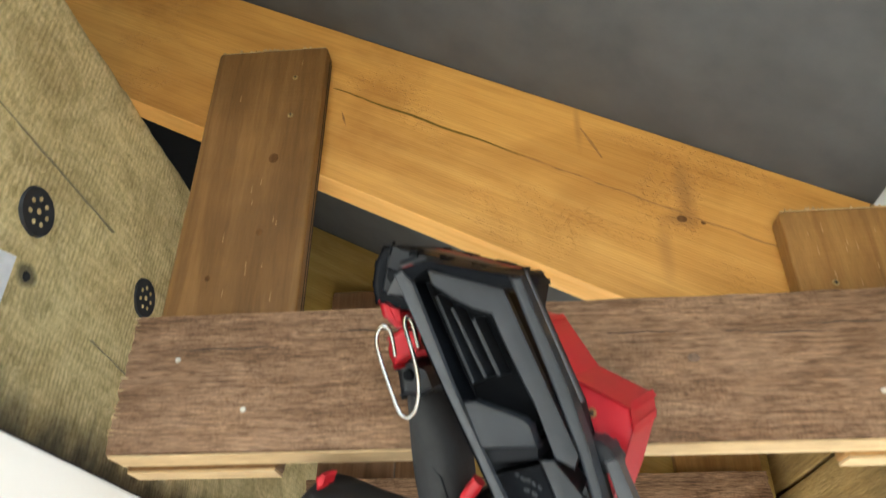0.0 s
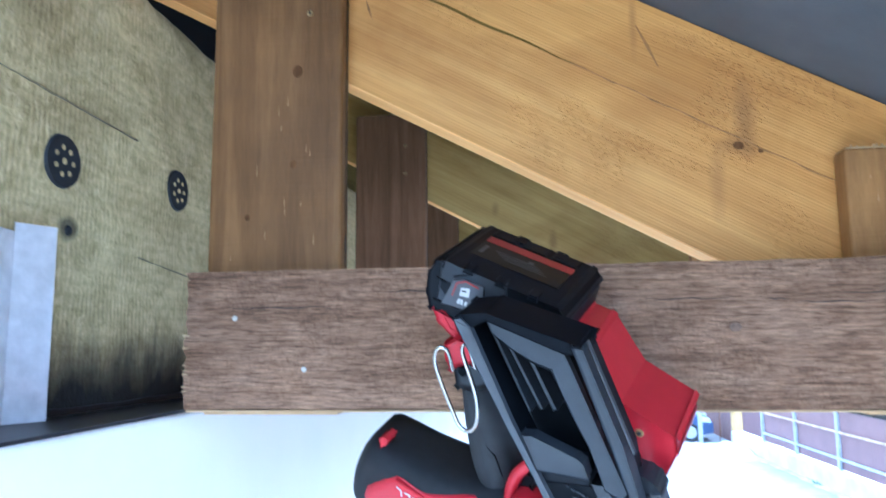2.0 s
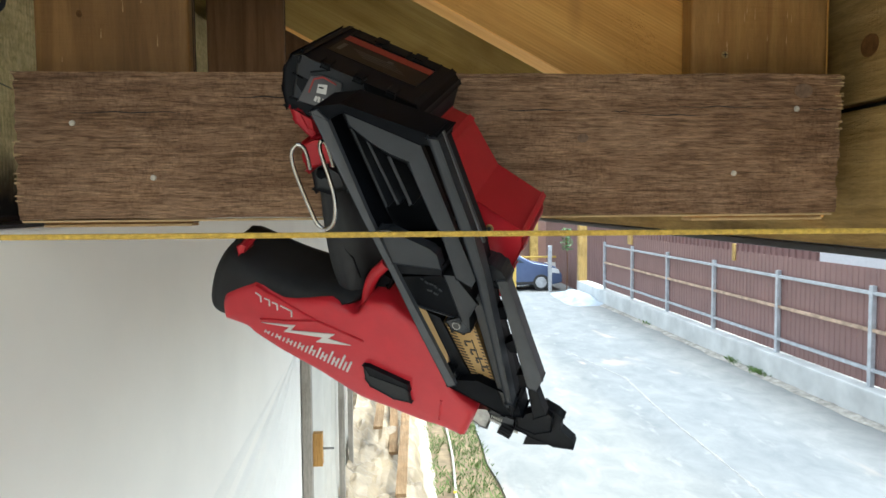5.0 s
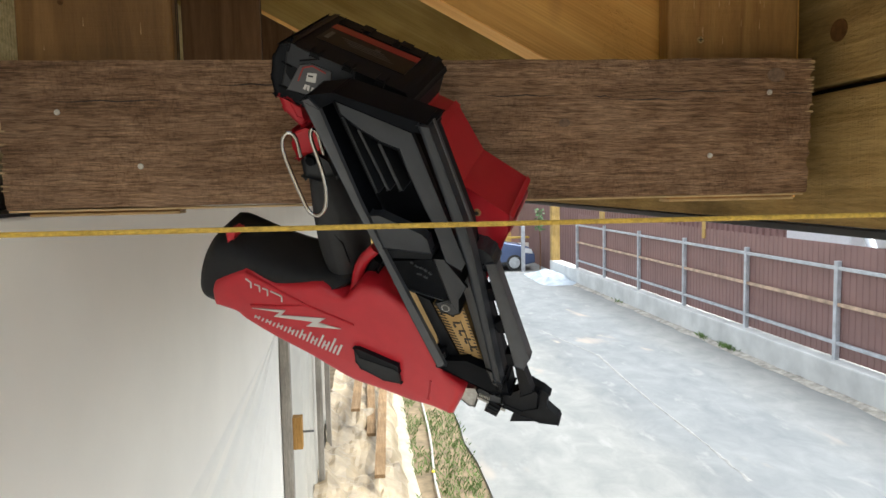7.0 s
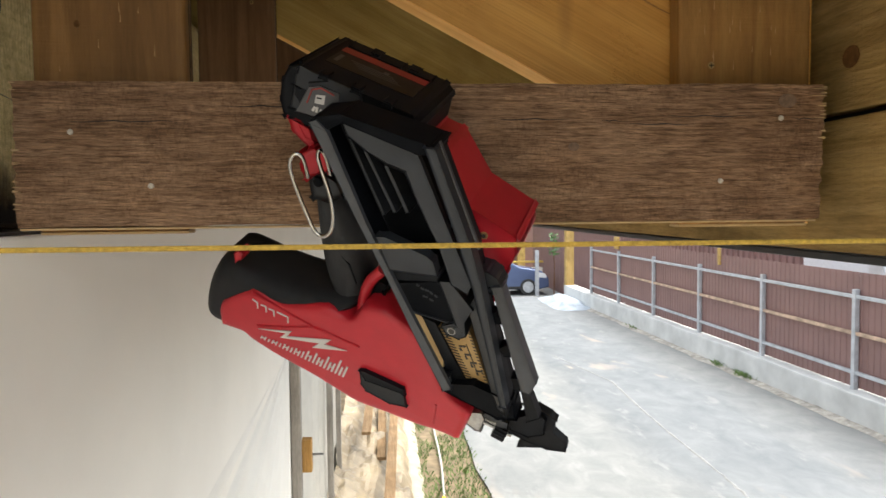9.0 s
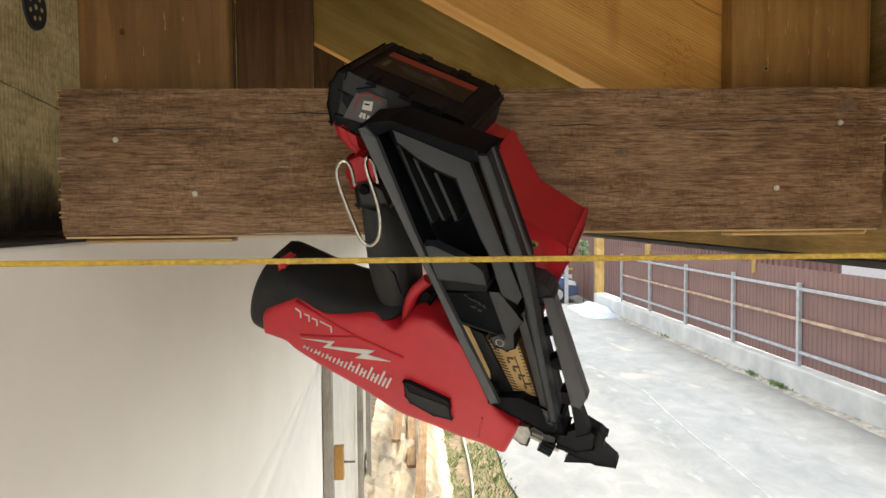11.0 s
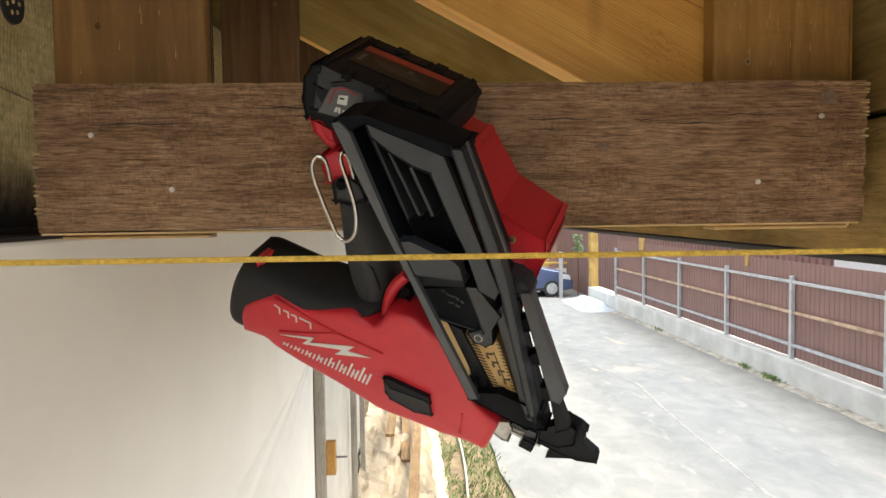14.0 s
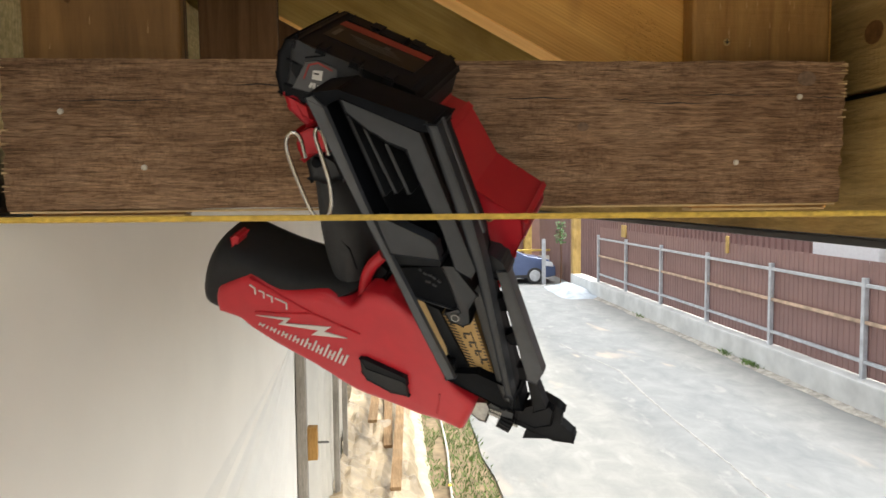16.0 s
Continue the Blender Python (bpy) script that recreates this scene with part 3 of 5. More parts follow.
def build_post(name, label, x0, x1, z0, z1, nails, dy=0.0, mat=None):
    p = thing(name, label, "post", "eave posts")
    part("plank", box_bm((x0, 0.0375 + dy, z0), (x1, 0.0675 + dy, z1), 0.006, 4), mat or M_POST, p)
    for y in (0.0545, 0.0625):
        part("edge_groove", box_bm((x1 - 0.001, y + dy, z0 + 0.01), (x1 + 0.0004, y + 0.0018 + dy, z1 - 0.012), 0.0), M_DARK, p, "dark groove along the edge")
    part("cut_end", box_bm((x0 + 0.003, 0.0395 + dy, z1 - 0.001), (x1 - 0.003, 0.0655 + dy, z1 + 0.0012), 0.0006), M_CUT, p, "light sawn end")
    if dy == 0:
        part("cut_foot", box_bm((x0 + 0.002, 0.0385, z0 - 0.0022), (x1 - 0.002, 0.0665, z0 + 0.0006), 0.0006), M_CUT, p, "pale sawn lower end")
    if mat is None and dy == 0:
        for u, z, a in ((0.66, 3.0, 0.006), (0.64, 2.89, 0.004), (0.3, 2.83, 0.003)):
            if z < z1 - 0.02:
                bm = disc_bm((0, 0, 0), (0, 0, 1), 1.0, 0.0005, 16)
                bm.transform(Matrix.Translation((x0 + (x1 - x0) * u, 0.0374, z)) @ Matrix.Rotation(radians(90), 4, "X") @ Matrix.Diagonal((a, a * 1.25, 1, 1)))
                part("knot", bm, M_KNOT, p, "dark knot")
    if dy == 0:
        sp = random.Random(int(x0 * 1000) + 5)
        for k in range(14):
            x, z, ln = x0 + (x1 - x0) * sp.uniform(0.15, 0.8), sp.uniform(2.78, z1 - 0.02), sp.uniform(0.004, 0.014)
            part("scratch", prism_bm([(x - 0.0004, z), (x + 0.0005, z), (x + 0.0002, z + ln)], 0.0372, 0.0385, XZ), M_SCRATCH, p, "pale scratch")
        for k in range(16):
            x = x0 + 0.006 + (x1 - x0 - 0.014) * sp.random()
            w, h = sp.uniform(0.001, 0.006), sp.uniform(0.0008, 0.0035)
            part("splinter", prism_bm([(x, z1 - 0.001), (x + w, z1 - 0.0015), (x + w * sp.random(), z1 + h)], 0.0366, 0.0385 + 0.004 * sp.random(), XZ), M_CUT, p, "pale torn splinter")
    for x, z in nails:
        screw = part("screw", disc_bm((x, 0.0382 + dy, z), (0, -1, 0), 0.0042, 0.0018, 14, 0.001), M_SCREW, p, "small yellow screw head")
        for w, h in ((0.0026, 0.0005), (0.0005, 0.0026)):
            part("cross_slot", box_bm((x - w, 0.0360 + dy, z - h), (x + w, 0.0367 + dy, z + h), 0.0), M_DARK, screw, "dark cross slot")
    return p


LONG = "tall brown stained wooden post screwed to the rafter"
SHORT = "short brown stained wooden post screwed to the rafter"
build_post("long_post", LONG, 0.005, 0.160, 2.614, 3.193, [(0.120, 3.137), (0.121, 3.07)])
build_post("short_post", SHORT, 0.695, 0.849, 2.614, 2.884, [(0.732, 2.792)], 0.0, M_SHORTPOST)
for k in (1, 2, 3):
    build_post("long_post", LONG, 0.005, 0.156, 2.63, 3.18, [(0.113, 3.11), (0.112, 3.05)] if k == 1 else [], 0.703 * k, M_DARKPOST)
    build_post("short_post", SHORT, 0.69, 0.845, 2.63, 2.884, [], 0.703 * k, M_SHORTPOST)
    b = thing("cross_board", "rough-sawn brown board nailed across the posts of the next rafter", "board", "eave cross boards")
    part("plank", prism_bm(jag_board(-0.002 * k, 0.838, 2.62, 2.762, 10 + k), 0.703 * k, 0.703 * k + 0.037, XZ), M_BOARD, b)


# fresh edge wood, with the light from below put into its pale colour
M_RAFTEDGE = wood("lit_rafter_edge", (0.80, 0.42, 0.11), (0.90, 0.52, 0.16), (0.95, 0.60, 0.22), "x", 0.6, 0.0, 0.4, 0.12, 0.3, -28.2)


def build_rafter(y0, mat, label):
    r = thing("rafter", label, "rafter", "rafters")
    cut = 0.1505
    x0, x1 = -0.79, 0.868
    lo = [(x0, under_z(x0)), (x1, under_z(x1)), (x1, under_z(x1) + cut), (x0, under_z(x0) + cut)]
    up = [(x0, under_z(x0) + cut + 0.0001), (x1, under_z(x1) + cut + 0.0001), (x1, roof_z(x1)), (x0, roof_z(x0))]
    part("lower_plank", prism_bm(lo, y0, y0 + 0.045, XZ, 0.0006), mat, r)
    edge = [(x0, under_z(x0) - 0.0015), (x1, under_z(x1) - 0.0015), (x1, under_z(x1) + 0.0005), (x0, under_z(x0) + 0.0005)]
    part("lower_edge", prism_bm(edge, y0 + 0.0015, y0 + 0.0435, XZ), M_RAFTEDGE, r, "freshly planed lower edge, made paler for light from below")
    part("upper_plank", prism_bm(up, y0 + 0.0004, y0 + 0.0446, XZ, 0.0005), mat, r)
    return r


front_rafter = build_rafter(0.068, M_RAFT, "planed honey-coloured wooden rafter with knots and a long crack")
for k in (1, 2, 3):
    build_rafter(0.068 + 0.703 * k, M_OLDRAFT, "greenish treated wooden rafter further along the eave")


def build_attic_shade(y0, y1):
    """An added black board between two rafters that stands in for the attic's shade."""
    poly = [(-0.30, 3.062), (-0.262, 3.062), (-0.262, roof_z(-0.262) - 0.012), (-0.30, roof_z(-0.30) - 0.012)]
    tagged(part("attic_shade_board", prism_bm(poly, y0, y1, XZ, 0.002), M_DARK), "black board standing in for attic shade between two rafters", "board", kind="structure")


for k in (0, 1, 2):
    build_attic_shade(0.116 + 0.703 * k, 0.768 + 0.703 * k)


def knot_on_rafter(x, z, a, b, tilt):
    bm = disc_bm((0, 0, 0), (0, 0, 1), 1.0, 0.0006, 20)
    bm.transform(Matrix.Translation((x, 0.0681, z)) @ Matrix.Rotation(radians(tilt), 4, "Y") @ Matrix.Rotation(radians(90), 4, "X") @ Matrix.Diagonal((a, b, 1, 1)))
    part("knot", bm, M_KNOT, front_rafter, "dark brown knot")


knot_on_rafter(0.599, 2.899, 0.006, 0.0045, 20)
knot_on_rafter(0.622, 2.892, 0.003, 0.0025, 20)


def crack_on_rafter():
    n = 14
    up = [(0.165 + 0.26 * i / n, under_z(0.165 + 0.26 * i / n) + 0.1512 + 0.0012 * math.sin(i * 1.3) + 0.0012 * math.sin(math.pi * i / n)) for i in range(n + 1)]
    dn = [(x, z - 0.0032 * math.sin(math.pi * max(0.03, i / n * 0.97)) - 0.0004) for i, (x, z) in enumerate(up)]
    part("crack", prism_bm(up + dn[::-1], 0.0673, 0.072, XZ), M_CRACK, front_rafter, "dark greenish crack")
    for x, z, ln, a in ((0.180, 3.10, 0.03, 35),):
        bm = prism_bm([(0, 0), (ln * 0.5, 0.0018), (ln, 0.0004), (ln * 0.5, -0.0014)], 0.0676, 0.070, XZ)
        bm.transform(Matrix.Translation((x, 0, z)) @ Matrix.Rotation(radians(a + 40), 4, "Y"))
        part("scar", bm, M_SCAR, front_rafter, "brown resin scar")


def seam_on_rafter():
    """The shallow joint that carries the crack on to the low end of the rafter."""
    n = 30
    up = [(0.42 + 0.44 * i / n, under_z(0.42 + 0.44 * i / n) + 0.1508 + 0.0010 * math.sin(i * 1.7) - 0.001 * math.sin(math.pi * i / n)) for i in range(n + 1)]
    dn = [(x, z - 0.0015 - 0.0006 * math.sin(i * 2.3)) for i, (x, z) in enumerate(up)]
    part("seam", prism_bm(up + dn[::-1], 0.0674, 0.072, XZ), M_SCAR, front_rafter, "brown shallow seam")
    for x, z, ln, a in ((0.495, 3.045, 0.055, 66),):
        bm = prism_bm([(0, 0.0005), (ln * 0.5, 0.0022), (ln, 0.0006), (ln, -0.0004), (ln * 0.5, -0.0012), (0, -0.0005)], 0.0675, 0.070, XZ)
        bm.transform(Matrix.Translation((x, 0, z)) @ Matrix.Rotation(radians(a), 4, "Y"))
        part("scar", bm, M_SCAR, front_rafter, "brown resin scar")


M_CRACK = plain("rafter_crack", (0.15, 0.095, 0.02), 0.95, spec=0.1)
M_SCAR = plain("resin_scar", (0.30, 0.145, 0.035), 0.6, vary=0.3, scale=80)
crack_on_rafter()
seam_on_rafter()

# ---- string ----
def build_string():
    s = thing("guide_string", "taut yellow guide string stretched across the eave", "string")
    pts = [(-0.128 + 0.01 * i, -0.5425 + 0.025 * (-0.128 + 0.01 * i), 2.6258 - 0.005 * (-0.128 + 0.01 * i)) for i in range(101)]
    part("cord", tube_bm(pts, 0.0008, 8), M_STRING, s)


build_string()

# ---- wall fittings ----
def build_dowel(y, z):
    d = thing("insulation_dowel", "round black perforated plastic dowel plate pressed into the insulation", "dowel", "insulation dowels")
    x = -0.130 - 0.045 * (y - 0.1) * 0.25 + 0.0015
    smooth(part("plate", disc_bm((x - 0.001, y, z), (1, 0, 0), 0.0295, 0.004, 40, 0.0015), M_BLACKPLATE, d))
    for k in range(8):
        a = k * math.tau / 7
        rr = 0.015 if k < 7 else 0.0
        part("hole", disc_bm((x + 0.0028, y + rr * math.cos(a), z + rr * math.sin(a)), (1, 0, 0), 0.003 if k < 7 else 0.0036, 0.0006, 10), M_WOOL, d, "small pale hole")


build_dowel(-0.036, 2.884)
build_dowel(0.224, 2.908)
build_dowel(-0.30, 2.90)


def build_seams():
    """Joints between the wool boards, and a black strip painting shade at their foot."""
    j = thing("insulation_joints", "thin dark joints between the insulation boards", "joints", kind="structure")
    r = random.Random(21)

    def run(y0, z0, y1, z1, w):
        n = 26
        lo, hi = [], []
        for i in range(n + 1):
            f = i / n
            y, z = y0 + (y1 - y0) * f, z0 + (z1 - z0) * f
            d = Vector((z1 - z0, -(y1 - y0))).normalized() * w * (0.25 + r.random())
            e = 0.0012 * noise.noise((y * 40, z * 40, 3))
            lo.append((y + d.x + e, z + d.y + e))
            hi.append((y - d.x * 0.4 + e, z - d.y * 0.4 + e))
        m = Matrix(((0, 0, 1, 0), (1, 0, 0, 0), (0, 1, 0, 0), (0, 0, 0, 1)))
        bm = prism_bm(lo + hi[::-1], -0.137, -0.1272, m)
        for v in bm.verts:
            v.co.x -= 0.045 * (v.co.y - 0.1) * 0.25
        part("joint", bm, M_WOOLDARK, j)

    run(-0.45, 2.957, 0.113, 2.950, 0.0005)
    run(0.127, 2.80, 0.30, 2.786, 0.0006)
    # black strip that stands in for the shade under the wool
    strip = thing("foot_shade_strip", "black ragged strip standing in for shade at the foot of the insulation", "sealing strip", kind="structure")
    n = 120
    top = [(-1.5 + 5.5 * i / n, 2.622 + 0.003 * noise.noise((i * 0.7, 2, 0))) for i in range(n + 1)]
    m = Matrix(((0, 0, 1, 0), (1, 0, 0, 0), (0, 1, 0, 0), (0, 0, 0, 1)))
    bm = prism_bm([(-1.5, 2.6155)] + top + [(4.0, 2.6155)], -0.1345, -0.1255, m)
    for v in bm.verts:
        v.co.x -= 0.045 * (v.co.y - 0.1) * 0.25
    part("strip", bm, M_GUTTER, strip)


M_WOOLDARK = plain("dark_wool_joint", (0.22, 0.18, 0.10), 0.95, vary=0.3, scale=150)
build_seams()


def build_profile():
    p = thing("metal_profile", "bent galvanised sheet metal profile standing against the insulation", "metal profile")
    bm = prism_bm([(-0.1235, -0.105), (-0.122, -0.1055), (-0.1045, -0.068), (-0.106, -0.0675)], 2.6150, 2.806)
    part("bright_flange", bm, M_GALV, p)
    bm = prism_bm([(-0.1235, -0.1055), (-0.122, -0.106), (-0.1135, -0.152), (-0.115, -0.152)], 2.6150, 2.797)
    part("side_flange", bm, M_GALV, p)


build_profile()
hole = thing("hole_stain", "dark round hole in the insulation", "hole", kind="structure")
part("hole_disc", disc_bm((-0.1285, -0.017, 2.812), (1, 0, 0), 0.006, 0.002, 16, 0.0015), M_DARK, hole)

# ---- yard ----
def fence_x(y):
    return 5.79 - 0.0225 * (y - 7.0)


def corrugated(y0, y1, z0, z1, xfun, period=0.105, depth=0.02):
    bm = bmesh.new()
    prof = []
    y = y0
    while y < y1 - 1e-6:
        for f, d in ((0, 0), (0.42, 0), (0.5, 1), (0.92, 1)):
            yy = min(y1, y + f * period)
            prof.append((xfun(yy) + d * depth, yy))
        y += period
    cols = [(bm.verts.new((x, yy, z0)), bm.verts.new((x, yy, z1))) for x, yy in prof]
    for a, b in zip(cols, cols[1:]):
        if (a[0].co - b[0].co).length > 1e-5:
            bm.faces.new((a[0], b[0], b[1], a[1]))
    geo = bmesh.ops.extrude_face_region(bm, geom=bm.faces[:])["geom"]
    for v in geo:
        if isinstance(v, bmesh.types.BMVert):
            v.co.x += 0.003
    return bm


def build_fence():
    bm = box_bm((5.655, -4, GROUND - 0.04), (5.98, 18.75, 0.505), 0.02, 2)
    for v in bm.verts:
        v.co.x += fence_x(v.co.y) - 5.79
    bmesh.ops.subdivide_edges(bm, edges=[e for e in bm.edges if e.calc_length() > 3], cuts=90)
    for v in bm.verts:
        v.co.x += 0.012 * noise.noise((v.co.y * 2, v.co.z * 4, 0))
        v.co.z += 0.012 * noise.noise((v.co.y * 3, 2, v.co.x)) if v.co.z > 0.3 else 0
    tagged(part("fence_footing", bm, M_FOOTING), "low rough pale concrete footing wall under the fence", "wall", kind="structure")
    f = thing("fence", "brown corrugated steel fence with grey posts and rails", "fence")
    ys = [7.05 + 1.94 * (k - 4) for k in range(10)]
    for y in ys:
        x = fence_x(y)
        part("fence_post", box_bm((x - 0.03, y - 0.03, 0.47), (x + 0.03, y + 0.03, 1.665), 0.006), M_RAIL, f, "grey steel post")
    for a, b in zip(ys, ys[1:]):
        for z, mat, lab in ((1.58, M_RAIL, "grey rail"), (1.155, M_RUST, "rust-streaked rail"), (0.70, M_RAIL, "grey rail")):
            bm = box_bm((-0.02, 0.031, z - 0.02), (0.02, b - a - 0.031, z + 0.02), 0.004)
            for v in bm.verts:
                v.co += Vector((fence_x(a + v.co.y), a, 0))
            part("rail", bm, mat, f, lab)
        part("sheet", corrugated(a, b, 0.52, 1.86, lambda y: fence_x(y) + 0.035, 0.105, 0.008), M_FENCE, f)
    w = thing("neighbour_building", "brown corrugated metal building behind the fence", "building")
    part("wall", corrugated(-4, 30, -0.5, 2.18, lambda y: 6.9 + 0 * y, 0.2, 0.03), M_FENCE, w)
    part("roof", box_bm((6.85, -4, 2.18), (12, 30, 2.3), 0.01), M_GUTTER, w)
    for y, z, dy in ((15.0, 1.88, 0.28), (10.3, 1.90, 0.07)):
        s = thing("wood_stub", "short pale wooden stub on top of the fence", "wood block", "fence stubs")
        x = fence_x(y)
        part("block", box_bm((x + 0.0, y - dy / 2, 1.70), (x + 0.034, y + dy / 2, 1.97), 0.006), M_YELLOWPOST, s)
    b = thing("white_box", "white sheet metal box on the wall behind the fence", "metal box")
    part("casing", box_bm((6.25, 7.5, 1.74), (6.9, 8.85, 2.02), 0.02), M_WHITEMETAL, b)
    e = thing("end_post", "square yellow pine post at the end of the fence", "post")
    part("shaft", box_bm((fence_x(18.7) - 0.11, 18.6, GROUND - 0.05), (fence_x(18.7) + 0.11, 18.82, 2.15), 0.012), M_YELLOWPOST, e)
    part("cap", box_bm((fence_x(18.7) - 0.13, 18.58, 2.15), (fence_x(18.7) + 0.13, 18.84, 2.19), 0.01), M_YELLOWPOST, e)


build_fence()

# ---- nail gun ----
M_RED = plain("red_tool_plastic", (0.41, 0.011, 0.021), 0.42, vary=0.06, scale=60, bump=0.12, bscale=900)
M_BLACK = plain("black_tool_plastic", (0.0065, 0.0073, 0.0095), 0.5, vary=0.2, scale=70, bump=0.12, bscale=900, spec=0.13)
# M_BLACK made darker and duller; recess and side-wall shade is in its colour
M_PIT = plain("shaded_black_tool_plastic", (0.0045, 0.0052, 0.007), 0.5, vary=0.2, scale=70, bump=0.1, bscale=900, spec=0.06)
M_GREYBLACK = plain("dark_grey_tool_plastic", (0.020, 0.0225, 0.027), 0.42, vary=0.12, scale=60, bump=0.15, bscale=900, spec=0.4)
M_RAILGREY = plain("grey_anodised_rail", (0.058, 0.061, 0.068), 0.42, 0.2, 0.1, 80, 0.1, 900)
M_RUBBER = plain("soft_black_rubber", (0.011, 0.0115, 0.013), 0.6, vary=0.2, scale=90, bump=0.3, bscale=1200, spec=0.3)
M_HANDLE = plain("charcoal_handle_rubber", (0.022, 0.023, 0.025), 0.65, vary=0.15, scale=90, bump=0.35, bscale=1400, spec=0.3)
M_CHROME = plain("bright_steel_wire", (0.44, 0.42, 0.39), 0.14, 1.0, 0.05)
M_STEEL = plain("worn_steel", (0.36, 0.35, 0.33), 0.35, 0.9, 0.2, 200)
M_GOLD = plain("gold_label", (0.36, 0.23, 0.085), 0.45, 0.1, 0.1, 40)
M_PRINT = plain("silver_grey_print", (0.50, 0.49, 0.47), 0.5, vary=0.05)
M_INK = plain("black_print", (0.02, 0.018, 0.015), 0.5)
M_LABEL = plain("dark_battery_label", (0.010, 0.009, 0.0085), 0.4, vary=0.2, spec=0.2)
M_STRIPE = plain("dull_red_label_stripe", (0.24, 0.018, 0.014), 0.45, vary=0.1)

TE2, TE1, TN = Vector((0.8432, -0.5087, 0.1739)), Vector((0.3595, 0.2928, -0.886)), Vector((-0.3998, -0.8096, -0.4298))
TO = Vector((0.41, -0.159, 2.689))


def tool_frame(lean, mm=0.001):
    """Millimetres across and along the tool and out of its side; lean: how far the plane sinks along the tool."""
    along = TE1 - TN * lean
    return Matrix(((TE2.x * mm, along.x * mm, TN.x * mm, TO.x), (TE2.y * mm, along.y * mm, TN.y * mm, TO.y), (TE2.z * mm, along.z * mm, TN.z * mm, TO.z), (0, 0, 0, 1)))


TM = tool_frame(0.0)
TMAG = tool_frame(0.08)


def shape(name, poly, c0, c1, mat, parent, label="", bevel=1.0, segs=2, taper=1.0, m=None):
    """A part of the tool: a flat outline in millimetres, drawn out from c0 to c1, with softened edges."""
    bm = prism_bm(poly, c0, c1, m or TM, 0, taper=taper)
    if bevel:
        bmesh.ops.bevel(bm, geom=bm.edges[:], offset=bevel * 0.001, segments=segs, affect="EDGES", profile=0.55, clamp_overlap=True)
    return smooth(part(name, bm, mat, parent, label), 35)


def mag_shape(name, poly, c0, c1, mat, parent, label="", bevel=1.0, segs=2):
    return shape(name, poly, c0, c1, mat, parent, label, bevel, segs, 1.0, TMAG)


def bar(name, a, b, w, c0, c1, mat, parent, label="", bevel=0.4, m=None):
    """A straight bar from a to b in the plane of the tool's side."""
    d = Vector((b[0] - a[0], b[1] - a[1])).normalized()
    n = Vector((-d.y, d.x)) * w / 2
    return shape(name, [(a[0] + n.x, a[1] + n.y), (b[0] + n.x, b[1] + n.y), (b[0] - n.x, b[1] - n.y), (a[0] - n.x, a[1] - n.y)], c0, c1, mat, parent, label, bevel, 2, 1.0, m)


def at_tool(r, s, c):
    return TM @ Vector((r, s, c))


def smooth_line(pts, steps=5):
    """A soft curve through the points."""
    out = []
    for i in range(len(pts) - 1):
        p0, p1, p2, p3 = pts[max(0, i - 1)], pts[i], pts[i + 1], pts[min(len(pts) - 1, i + 2)]
        for k in range(steps):
            t = k / steps
            out.append(0.5 * (2 * p1 + (p2 - p0) * t + (2 * p0 - 5 * p1 + 4 * p2 - p3) * t * t + (3 * p1 - p0 - 3 * p2 + p3) * t ** 3))
    return out + [pts[-1]]


def soft_bm(poly, layers, steps=4, round_=0.5, ease=1.5):
    """A moulded form: a softly rounded closed outline, stacked in layers of (inset, depth) in millimetres and capped with a dome."""
    pts = [Vector(p) for p in poly]
    n = len(pts)
    line = []
    for i in range(n):
        p0, p1, p2, p3 = pts[i - 1], pts[i], pts[(i + 1) % n], pts[(i + 2) % n]
        for k in range(steps):
            t = k / steps
            curve = 0.5 * (2 * p1 + (p2 - p0) * t + (2 * p0 - 5 * p1 + 4 * p2 - p3) * t * t + (3 * p1 - p0 - 3 * p2 + p3) * t ** 3)
            line.append(curve * round_ + (p1 + (p2 - p1) * t) * (1 - round_))
    area = sum(a.x * b.y - b.x * a.y for a, b in zip(line, line[1:] + line[:1]))
    sign = 1 if area > 0 else -1
    inward = []
    for i in range(len(line)):
        d = (line[(i + 2) % len(line)] - line[i - 2]).normalized()
        inward.append(Vector((-d.y, d.x)) * sign)
    bm = bmesh.new()
    rings = []
    for inset, c in layers:
        ring = [p + q * inset for p, q in zip(line, inward)]
        for _ in range(int(inset * ease)):
            ring = [ring[i] * 0.5 + (ring[i - 1] + ring[(i + 1) % len(ring)]) * 0.25 for i in range(len(ring))]
        rings.append([bm.verts.new((p.x, p.y, c)) for p in ring])
    for a, b in zip(rings, rings[1:]):
        for i in range(len(line)):
            j = (i + 1) % len(line)
            bm.faces.new((a[i], a[j], b[j], b[i]))
    bm.faces.new(rings[0])
    bm.faces.new(rings[-1])
    bm.transform(TM)
    return bm


